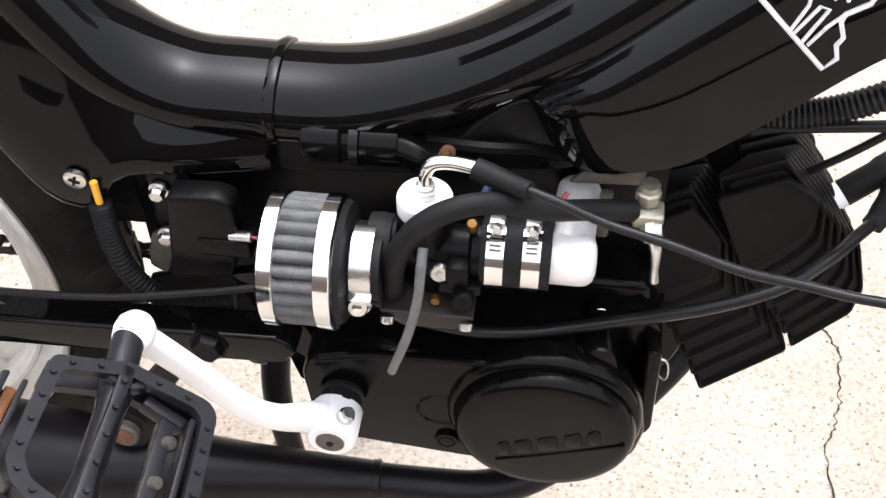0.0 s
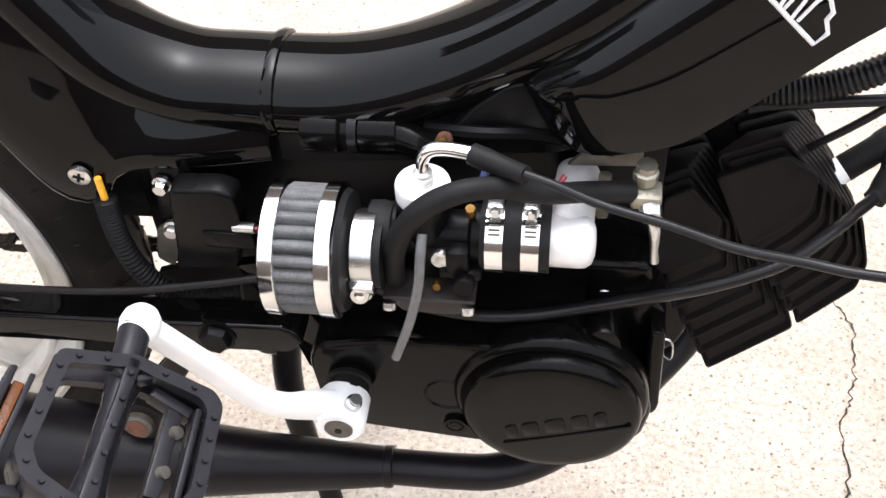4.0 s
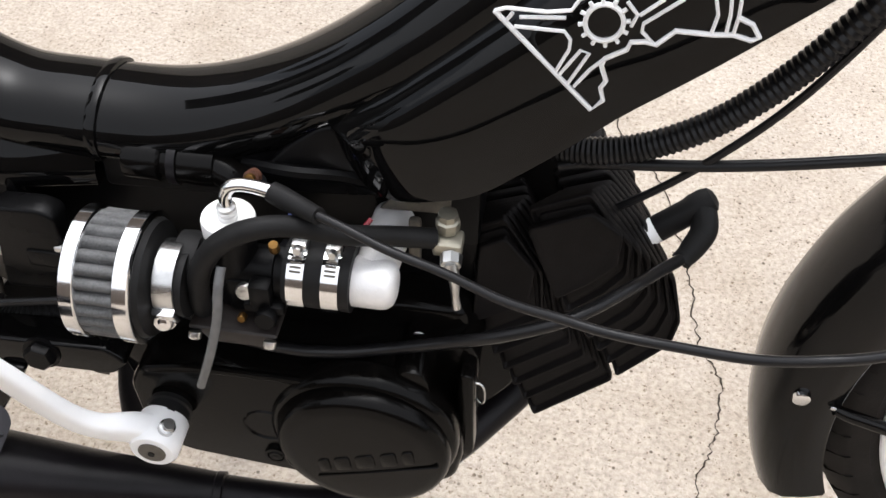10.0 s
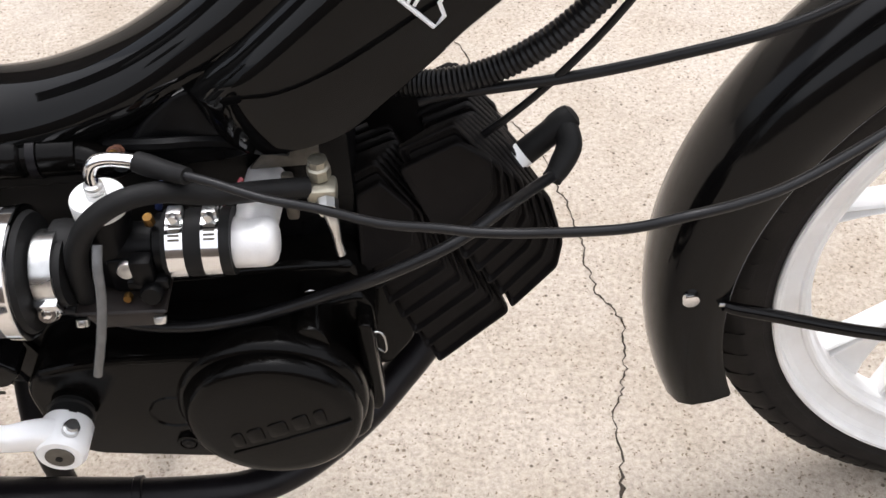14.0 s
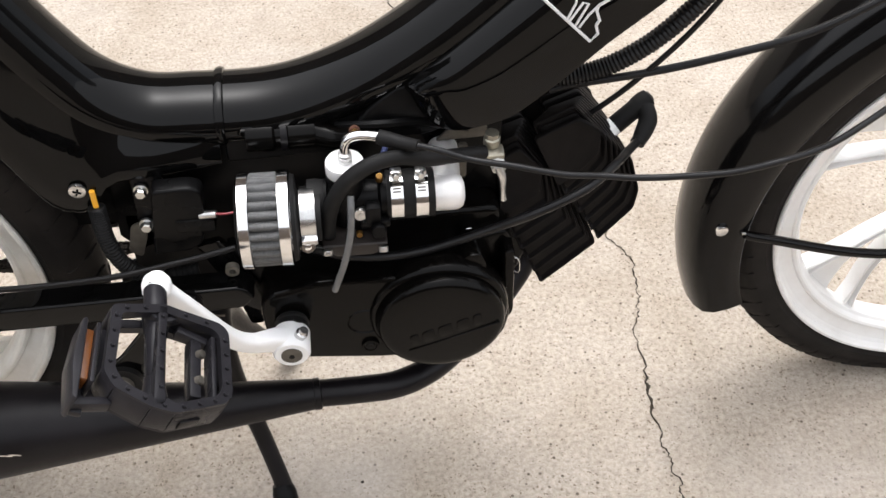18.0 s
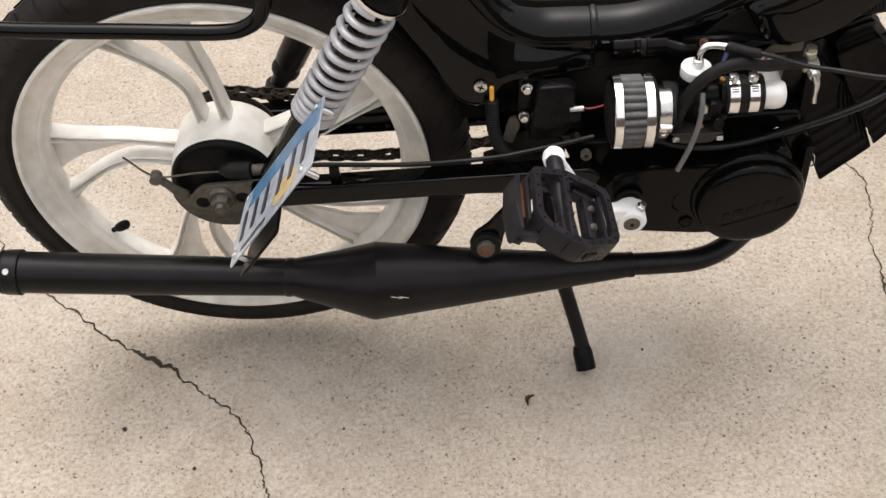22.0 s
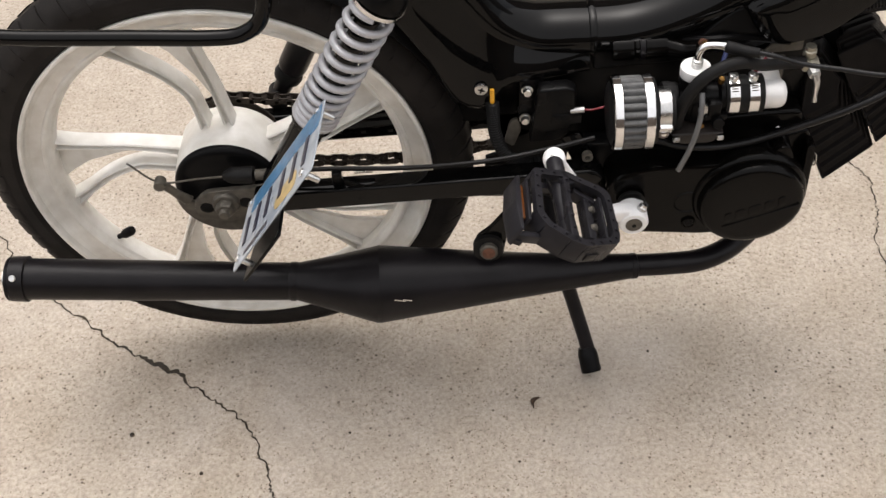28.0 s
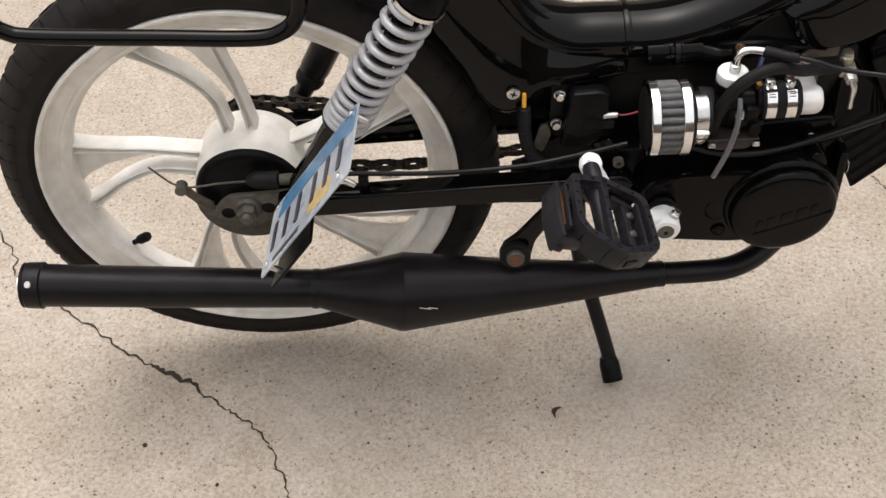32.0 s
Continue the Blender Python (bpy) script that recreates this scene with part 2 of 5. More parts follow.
def lathe(profile, origin, axis, segs=32, bm=None, closed=False, ref=None):
    """profile: (radius, distance along axis)."""
    bm = bm or bmesh.new()
    a, u, v = frame_of(axis)
    if ref is not None:
        u = (Vector(ref) - a * a.dot(Vector(ref))).normalized()
        v = a.cross(u)
    o = Vector(origin)
    rings = []
    for r, d in profile:
        if r < 1e-6:
            rings.append([bm.verts.new(o + a * d)])
        else:
            rings.append([bm.verts.new(o + a * d + (u * math.cos(2 * math.pi * k / segs) + v * math.sin(2 * math.pi * k / segs)) * r) for k in range(segs)])
    pairs = list(zip(rings, rings[1:])) + ([(rings[-1], rings[0])] if closed else [])
    for p, q in pairs:
        for k in range(segs):
            j = (k + 1) % segs
            if len(p) == 1 and len(q) == 1:
                continue
            if len(p) == 1:
                bm.faces.new((p[0], q[k], q[j]))
            elif len(q) == 1:
                bm.faces.new((p[k], p[j], q[0]))
            else:
                bm.faces.new((p[k], p[j], q[j], q[k]))
    return bm


def smooth_path(pts, n=8):
    pts = [Vector(p) for p in pts]
    if len(pts) < 3:
        return [pts[0].lerp(pts[1], k / n) for k in range(n + 1)]
    ext = [2 * pts[0] - pts[1]] + pts + [2 * pts[-1] - pts[-2]]
    out = []
    for i in range(1, len(ext) - 2):
        p0, p1, p2, p3 = ext[i - 1 : i + 3]
        for k in range(n):
            t = k / n
            out.append(0.5 * (2 * p1 + (p2 - p0) * t + (2 * p0 - 5 * p1 + 4 * p2 - p3) * t * t + (3 * p1 - p0 - 3 * p2 + p3) * t**3))
    out.append(pts[-1])
    return out


def soft_corner(c, power):
    return math.copysign(abs(c) ** power, c)


def tube(pts, radius, segs=12, n=8, bm=None, flat=1.0, cap=True, rib=0.0, raw=False, square=1.0):
    """A round tube along a smooth path; radius a number or one per given point; rib: ring relief along it."""
    bm = bm or bmesh.new()
    path = [Vector(p) for p in pts] if raw else smooth_path(pts, n)
    m = len(path)
    if isinstance(radius, (list, tuple)):
        rad = [float(np.interp(i / (m - 1) * (len(radius) - 1), range(len(radius)), radius)) for i in range(m)]
    else:
        rad = [radius] * m
    tang = [(path[min(i + 1, m - 1)] - path[max(i - 1, 0)]).normalized() for i in range(m)]
    u = frame_of(tang[0])[1]
    rings = []
    for i in range(m):
        u = (u - tang[i] * u.dot(tang[i])).normalized()
        v = tang[i].cross(u)
        r = rad[i] + (rib * (i % 2) if rib else 0)
        rings.append([bm.verts.new(path[i] + (u * soft_corner(math.cos(2 * math.pi * k / segs), square) * flat + v * soft_corner(math.sin(2 * math.pi * k / segs), square)) * r) for k in range(segs)])
    for p, q in zip(rings, rings[1:]):
        for k in range(segs):
            j = (k + 1) % segs
            bm.faces.new((p[k], p[j], q[j], q[k]))
    if cap:
        bm.faces.new(rings[0][::-1])
        bm.faces.new(rings[-1])
    return bm


def plate_y(outline, y0, y1, bevel=0.002, seg=2, bm=None):
    """An outline in (x, z), extruded from y0 to y1, with rounded rims."""
    one = bmesh.new()
    vs = [one.verts.new((x, y0, z)) for x, z in outline]
    f = one.faces.new(vs)
    g = bmesh.ops.extrude_face_region(one, geom=[f])
    for v in g["geom"]:
        if isinstance(v, bmesh.types.BMVert):
            v.co.y = y1
    bmesh.ops.recalc_face_normals(one, faces=one.faces[:])
    if bevel:
        rim = [e for e in one.edges if abs(e.verts[0].co.y - e.verts[1].co.y) < 1e-7]
        bmesh.ops.bevel(one, geom=rim, offset=bevel, segments=seg, affect="EDGES", profile=0.5, clamp_overlap=True)
    return join(bm, one)


def join(bm, one):
    if bm is None:
        return one
    me = bpy.data.meshes.new("tmp")
    one.to_mesh(me)
    one.free()
    bm.from_mesh(me)
    bpy.data.meshes.remove(me)
    return bm


def block(size, m, bevel=0.002, seg=2, bm=None):
    one = bmesh.new()
    bmesh.ops.create_cube(one, size=1.0)
    for v in one.verts:
        v.co = Vector((v.co.x * size[0], v.co.y * size[1], v.co.z * size[2]))
    if bevel:
        bmesh.ops.bevel(one, geom=one.edges[:], offset=min(bevel, min(size) * 0.45), segments=seg, affect="EDGES", profile=0.5)
    one.transform(m)
    return join(bm, one)


def rounded(pts, r, n=4):
    """A closed outline with its corners rounded off."""
    out = []
    k = len(pts)
    for i in range(k):
        p, a, b = Vector(pts[i]), Vector(pts[i - 1]), Vector(pts[(i + 1) % k])
        da, db = (a - p), (b - p)
        d = min(r, da.length * 0.45, db.length * 0.45)
        s, e = p + da.normalized() * d, p + db.normalized() * d
        for j in range(n + 1):
            t = j / n
            q = s * (1 - t) ** 2 + p * 2 * t * (1 - t) + e * t * t
            out.append((q.x, q.y))
    return out


def bolt(origin, axis, r, h, parent, mat=STEEL, name="bolt", label="", sides=6, washer=0.0, slot=False):
    bm = lathe([(0, h), (r * 0.85, h), (r, h * 0.8), (r, 0), (0, 0)], origin, axis, sides)
    if washer:
        lathe([(0, h * 0.25), (washer, h * 0.25), (washer, -0.0005), (0, -0.0005)], origin, axis, 20, bm)
    if slot:
        lathe([(0, h * 1.05), (r * 0.35, h * 1.05), (r * 0.5, h), (0, h * 0.8)], origin, axis, 6, bm)
    return part(name, bm, mat, parent, label)


# ---------- ground ----------
CRACK_REAR = [(-0.62, 0.46), (-0.50, 0.30), (-0.402, 0.18), (-0.385, 0.135), (-0.304, 0.07), (-0.232, 0.009), (-0.172, -0.031), (-0.118, -0.064), (-0.076, -0.101), (-0.036, -0.131), (-0.010, -0.176), (0.009, -0.223), (0.020, -0.253), (0.045, -0.36), (0.06, -0.50)]
CRACK_FRONT = [(0.46, 1.25), (0.50, 1.02), (0.548, 0.884), (0.586, 0.777), (0.64, 0.74), (0.685, 0.708), (0.713, 0.589), (0.750, 0.529), (0.776, 0.434), (0.796, 0.348), (0.803, 0.266), (0.823, 0.232), (0.818, 0.158), (0.803, 0.112), (0.797, 0.041), (0.792, -0.038), (0.799, -0.086), (0.797, -0.137), (0.81, -0.26), (0.80, -0.42)]


def crack(name, line, wide, seed):
    """A wandering fissure: two ragged lips with a dark, sunken bottom between them."""
    rnd = random.Random(seed)
    pts = smooth_path([(x, y, 0) for x, y in line], 14)
    bm = bmesh.new()
    rows = []
    m = len(pts)
    wob = 0.0
    for i, p in enumerate(pts):
        t = (pts[min(i + 1, m - 1)] - pts[max(i - 1, 0)]).normalized()
        s = Vector((-t.y, t.x, 0))
        wob = 0.55 * wob + rnd.uniform(-0.0032, 0.0032)
        w = wide(i / (m - 1)) * rnd.uniform(0.45, 1.5)
        q = p + s * wob
        rows.append([bm.verts.new(q + s * w + Vector((0, 0, 0.0011))), bm.verts.new(q + s * rnd.uniform(-0.3, 0.3) * w + Vector((0, 0, 0.0006))), bm.verts.new(q - s * w + Vector((0, 0, 0.0011)))])
    for a, b in zip(rows, rows[1:]):
        bm.faces.new((a[0], a[1], b[1], b[0]))
        bm.faces.new((a[1], a[2], b[2], b[1]))
    return part(name, bm, SOIL)


def ground():
    bm = bmesh.new()
    s = 300
    bm.faces.new([bm.verts.new(p) for p in ((-s, -s, 0), (s, -s, 0), (s, s, 0), (-s, s, 0))])
    g = part("ground", bm, CONCRETE)
    tagged(g, "pale tan sandy concrete driveway slab, stained and cracked", "ground", kind="structure")
    a = crack("ground_crack", CRACK_REAR, lambda u: 0.0011 + 0.0024 * math.exp(-((u - 0.46) / 0.045) ** 2), 3)
    b = crack("ground_crack", CRACK_FRONT, lambda u: 0.0008 + 0.0011 * math.exp(-((u - 0.75) / 0.02) ** 2), 5)
    for c in (a, b):
        tagged(c, "thin dark wandering crack in the concrete", "crack", kind="structure")


ground()


def reflection_walls():
    """Unseen walls added behind the viewer and opposite, to shape reflections and close the place."""
    bm = block((16.0, 0.25, 2.2), pose(0.3, -4.6, 1.1), 0.01)
    tagged(part("unseen_wall_south", bm, STUCCO), "plain dark brown wall, added unseen to darken reflections", "wall", kind="structure")
    bm = block((22.0, 0.3, 2.9), pose(0.3, 7.0, 1.45), 0.01)
    tagged(part("unseen_wall_north", bm, PALE), "plain pale wall, added unseen to give reflections a bright band", "wall", kind="structure")
    # added block over the pale wall, for a dark band in glossy paint
    bm = block((22.0, 0.5, 4.6), pose(0.3, 7.0, 5.204), 0.01)
    tagged(part("unseen_wall_upper", bm, STUCCO), "plain dark brown wall block, added unseen to give reflections a dark band", "wall", kind="structure")


reflection_walls()


def dry_leaf(x, y, turn):
    bm = bmesh.new()
    rows = []
    for i in range(9):
        u = i / 8
        w = 0.0024 * math.sin(math.pi * (0.08 + 0.84 * u)) + 0.0005
        c = Vector((0.016 * (u - 0.5), 0.006 * math.sin(3 * u), 0.0022 + 0.003 * abs(u - 0.5)))
        rows.append([bm.verts.new(c + Vector((0, a * w, abs(a) * 0.0022 + b))) for a, b in ((-1, 0), (0, 0), (1, 0), (1, -0.0006), (0, -0.0006), (-1, -0.0006))])
    for a, b in zip(rows, rows[1:]):
        for k in range(6):
            bm.faces.new((a[k], a[(k + 1) % 6], b[(k + 1) % 6], b[k]))
    bm.faces.new(rows[0])
    bm.faces.new(rows[-1][::-1])
    bm.transform(pose(x, y, 0, 0, 0, turn))
    return tagged(part("dry_leaf", bm, LEAF), "small curled brown dry leaf lying on the concrete", "leaf")


dry_leaf(0.326, -0.132, 55)


def pebble(x, y, r):
    bm = bmesh.new()
    bmesh.ops.create_icosphere(bm, subdivisions=2, radius=r)
    for v in bm.verts:
        v.co *= 1 + 0.25 * noise.noise(v.co / r * 1.3 + Vector((x * 50, y * 50, 0)))
        v.co.z = v.co.z * 0.6 + r * 0.45
    bm.transform(pose(x, y, 0))
    return tagged(part("pebble", bm, SOIL), "tiny dark pebble lying on the concrete", "pebble", group="pebbles on the concrete")


for x, y, r in ((-0.165, -0.149, 0.0030), (-0.073, -0.207, 0.0024), (0.10, -0.16, 0.0016), (0.47, -0.06, 0.0018), (0.62, -0.10, 0.0017), (0.30, -0.21, 0.0015)):
    pebble(x, y, r)

# ---------- moped ----------
moped = new("moped")
moped.location = (0.5, 0, 0)
tagged(moped, "black step-through moped with white cast wheels parked on its centre stand", "moped")
ZR = 0.299
REAR, FRONT = Vector((0.0, 0.0, ZR)), Vector((1.102, 0.040, 0.264))


def wheel(name, centre, steer, label, start, valve, paint):
    c = Vector(centre)
    ex = Vector((math.cos(steer), math.sin(steer), 0))
    ey = Vector((-math.sin(steer), math.cos(steer), 0))

    def at(r, deg, d):
        g = radians(deg)
        return c + (ex * math.cos(g) + Vector((0, 0, 1)) * math.sin(g)) * r + ey * d

    rim = [(0.2195, -0.0230), (0.2198, -0.0285), (0.2185, -0.0300), (0.2160, -0.0300), (0.2146, -0.0285), (0.2138, -0.0215), (0.2100, -0.0190), (0.2040, -0.0172), (0.1985, -0.0160), (0.1972, -0.0178), (0.1945, -0.0180), (0.1925, -0.0165), (0.1905, -0.0110), (0.1880, -0.0085), (0.1870, -0.003), (0.1868, 0)]
    rim = rim + [(r, -d) for r, d in rim[-2::-1]] + [(0.204, 0.013), (0.204, -0.013)]
    w = part(name, lathe(rim, c, ey, 128, closed=True), paint, moped, label, 16)
    tp = [(0.2196, -0.0240), (0.2205, -0.0268), (0.226, -0.0288), (0.2265, -0.0295), (0.2285, -0.0296), (0.236, -0.0302), (0.2445, -0.0290), (0.2474, -0.0275), (0.2568, -0.0187), (0.2630, -0.0060), (0.2636, 0)]
    tp = tp + [(r, -d) for r, d in tp[-2::-1]]
    tyre = part("tyre", lathe(tp + [(0.2196, 0.016), (0.2196, -0.016)], c, ey, 144, closed=True), TYRE, w, "black rubber road tyre with shoulder blocks")
    # shoulder and crown blocks
    bm = bmesh.new()
    n = 62
    for k in range(n):
        g0 = 360 / n * k
        for side in (-1, 1):
            q = []
            for g, r, d in ((g0 - 0.3, 0.2430, 0.0306), (g0 + 4.1, 0.2430, 0.0306), (g0 + 5.2, 0.2585, 0.0190), (g0 + 0.8, 0.2585, 0.0190), (g0 + 1.5, 0.2640, 0.0060), (g0 + 5.6, 0.2640, 0.0060)):
                q.append((g, r, d))
            lo, mid, hi = (q[0], q[1]), (q[3], q[2]), (q[4], q[5])
            v = [[bm.verts.new(at(r + e, g + (2.9 if side > 0 else 0), d * side)) for g, r, d in row] for row in (lo, mid, hi) for e in (-0.004, 0.0004)]
            # v: lo-in, lo-out, mid-in, mid-out, hi-in, hi-out
            for a, b in ((1, 3), (3, 5)):
                bm.faces.new((v[a][0], v[a][1], v[b][1], v[b][0]))
            for a, b in ((0, 2), (2, 4)):
                bm.faces.new((v[a][0], v[b][0], v[b + 1][0], v[a + 1][0]))
                bm.faces.new((v[a][1], v[a + 1][1], v[b + 1][1], v[b][1]))
            bm.faces.new((v[0][0], v[1][0], v[1][1], v[0][1]))
            bm.faces.new((v[4][0], v[4][1], v[5][1], v[5][0]))
    tagged(part("tread", bm, TYRE, tyre), kind="stuff")
    def spoke_bar(nodes, widths):
        """A cast arm with a ridge down its middle and sloping flanks."""
        bm = bmesh.new()
        pts = smooth_path([at(r, g, 0) for r, g in nodes], 7)
        m = len(pts)
        rows = []
        for i, q in enumerate(pts):
            t = (pts[min(i + 1, m - 1)] - pts[max(i - 1, 0)]).normalized()
            side = t.cross(ey).normalized()
            w = float(np.interp(i / (m - 1) * (len(widths) - 1), range(len(widths)), widths)) / 2
            rows.append([bm.verts.new(q + side * a * w + ey * d) for a, d in ((-1, 0.002), (-0.94, -0.0035), (-0.66, -0.0050), (-0.52, -0.0046), (-0.36, 0.0012), (0.36, 0.0012), (0.52, -0.0046), (0.66, -0.0050), (0.94, -0.0035), (1, 0.002), (1, 0.0150), (-1, 0.0150))])
        n = len(rows[0])
        for a, b in zip(rows, rows[1:]):
            for k in range(n):
                j = (k + 1) % n
                bm.faces.new((a[k], a[j], b[j], b[k]))
        bm.faces.new(rows[0])
        bm.faces.new(rows[-1][::-1])
        return bm

    # five pairs of arms: a straight one with a web beside it, and a curved one
    for k in range(5):
        s = start + 72 * k
        bm = spoke_bar([(0.045, s - 15), (0.060, s - 12.5), (0.110, s - 5.5), (0.135, s - 3), (0.165, s - 1), (0.193, s + 0.2)], [0.016, 0.0112, 0.0086, 0.0076, 0.0082, 0.015])
        part("straight_spoke", bm, paint, w, smooth=24)
        bm = spoke_bar([(0.045, s + 14), (0.060, s + 12), (0.090, s + 9), (0.105, s + 9.8), (0.120, s + 12.2), (0.141, s + 16.5), (0.167, s + 22), (0.193, s + 26)], [0.018, 0.0118, 0.0098, 0.0094, 0.0092, 0.0092, 0.0096, 0.017])
        part("curved_spoke", bm, paint, w, smooth=24)
        bm = bmesh.new()
        edge = [(0.070, s - 11), (0.11, s - 5.5), (0.15, s - 1.8), (0.191, s + 0.5), (0.191, s + 8), (0.191, s + 16), (0.176, s + 12.5), (0.155, s + 8), (0.12, s + 2.0), (0.085, s - 5)]
        lo = [bm.verts.new(at(r, g, 0.004)) for r, g in edge]
        hi = [bm.verts.new(at(r, g, 0.010)) for r, g in edge]
        bm.faces.new(lo)
        bm.faces.new(hi[::-1])
        for i in range(len(edge)):
            j = (i + 1) % len(edge)
            bm.faces.new((lo[i], hi[i], hi[j], lo[j]))
        part("spoke_web", bm, paint, w)
    hub = [(0, -0.030), (0.0500, -0.030), (0.0530, -0.034), (0.0565, -0.034), (0.0580, -0.030), (0.0590, 0.0), (0.0580, 0.028), (0.048, 0.036), (0.0, 0.036)]
    part("hub", lathe(hub, c, ey, 64), paint, w, "white ribbed wheel hub")
    v = [at(0.186, valve, -0.002), at(0.160, valve, -0.006)]
    bm = tube([v[0], v[0].lerp(v[1], 0.35)], 0.0032, 10, 2)
    stem = part("valve_stem", bm, RUBBER, w)
    part("valve_cap", lathe([(0, 0), (0.0052, 0), (0.0058, 0.003), (0.0058, 0.013), (0.0045, 0.0155), (0, 0.0155)], v[0].lerp(v[1], 0.35), v[1] - v[0], 14), PLASTIC, stem)
    return w


wheel("rear_wheel", REAR, 0.0, "dirty white cast rear wheel with black tyre", 95.3, 214, WHITE)
wheel("front_wheel", FRONT, radians(-1.9), "white cast front wheel with black tyre", 213, 40, WHITEF)


# ---------- rear hub, chain and swingarm ----------
def rear_brake():
    b = part("brake_plate", lathe([(0, -0.046), (0.020, -0.046), (0.024, -0.043), (0.048, -0.0415), (0.0545, -0.0395), (0.0570, -0.0365), (0.0570, -0.030), (0, -0.030)], REAR, (0, 1, 0), 64), PLASTIC, moped, "black drum brake plate")
    # worn lower quarter of the plate
    arc = [(0.0565 * math.cos(radians(g)), 0.0565 * math.sin(radians(g))) for g in range(185, 316, 8)]
    part("worn_rim", plate_y([(x, ZR + z) for x, z in arc + [(0.022, -0.022), (-0.004, -0.024), (-0.030, -0.012)]], -0.0475, -0.043, 0.001), GREASE, b, "bare greasy metal section")
    part("axle_washer", lathe([(0, -0.066), (0.013, -0.066), (0.0145, -0.064), (0.0145, -0.060), (0, -0.060)], REAR, (0, 1, 0), 28), GREASE, b)
    bolt(REAR + Vector((0, -0.066, 0)), (0, -1, 0), 0.0105, 0.009, b, GREASE, "axle_nut", "dull axle nut")
    bolt(REAR + Vector((0, -0.075, 0)), (0, -1, 0), 0.0055, 0.006, b, GREASE, "axle_end", sides=16)
    lever = tube([(-0.064, -0.056, 0.329), (-0.054, -0.053, 0.311), (-0.043, -0.049, 0.294)], [0.0060, 0.0055, 0.0075], 12, 4, flat=0.5)
    lv = part("brake_lever", lever, GREASE, b)
    part("brake_nipple", lathe([(0, -0.006), (0.006, -0.006), (0.006, 0.006), (0, 0.006)], (-0.064, -0.058, 0.329), (0, 1, 0), 14), GREASE, lv)
    cable = tube([(-0.090, -0.060, 0.361), (-0.064, -0.058, 0.331), (-0.02, -0.058, 0.333), (0.036, -0.060, 0.337)], 0.0011, 6, 8)
    part("brake_cable", cable, GREASE, b)
    part("cable_stop", lathe([(0, 0), (0.006, 0), (0.006, 0.018), (0.0045, 0.020), (0.0045, 0.022), (0, 0.022)], (0.038, -0.060, 0.336), (1, 0, 0.03), 12), GREASE, b)
    part("cable_boot", tube([(0.004, -0.058, 0.335), (0.014, -0.059, 0.336), (0.036, -0.060, 0.336)], [0.004, 0.009, 0.0095], 12, 4), RUBBER, b)


rear_brake()


def chain():
    c = part("drive_chain", lathe([(0, 0.044), (0.046, 0.044), (0.050, 0.0455), (0.050, 0.0485), (0.046, 0.050), (0, 0.050)], REAR, (0, 1, 0), 40), CHAINM, moped, "greasy brown roller chain and rear sprocket")
    path = []
    top = [(-0.033, 0.336), (-0.022, 0.347), (-0.004, 0.354), (0.03, 0.350), (0.10, 0.343), (0.20, 0.338), (0.36, 0.330)]
    low = [(-0.03, 0.258), (0.0, 0.247), (0.070, 0.254), (0.184, 0.252), (0.36, 0.275)]
    k = 0
    for line in (top, low):
        p = smooth_path([(x, 0.047, z) for x, z in line], 24)
        d, last = 0.0, p[0]
        for a, b in zip(p, p[1:]):
            d += (b - a).length
            if d >= 0.0122:
                mid, t = (last + b) / 2, (b - last).normalized()
                ang = math.degrees(math.atan2(t.z, t.x))
                off = 0.0036 if k % 2 else 0.0056
                bm = bmesh.new()
                waist = [(0.0104 * math.cos(radians(g)), 0.0047 * math.sin(radians(g)) * (1.0 if abs(math.cos(radians(g))) > 0.4 else 0.74)) for g in range(0, 360, 30)]
                for side in (-1, 1):
                    plate_y(waist, side * off - 0.0007, side * off + 0.0007, 0, bm=bm)
                for e in (-0.0061, 0.0061):
                    lathe([(0, -0.0068), (0.0030, -0.0068), (0.0030, 0.0068), (0, 0.0068)], (e, 0, 0), (0, 1, 0), 8, bm)
                bm.transform(Matrix.Translation(mid) @ pose(0, 0, 0, 0, -ang, 0))
                part("chain_link", bm, CHAINM, c)
                d, last = 0.0, b
                k += 1


chain()


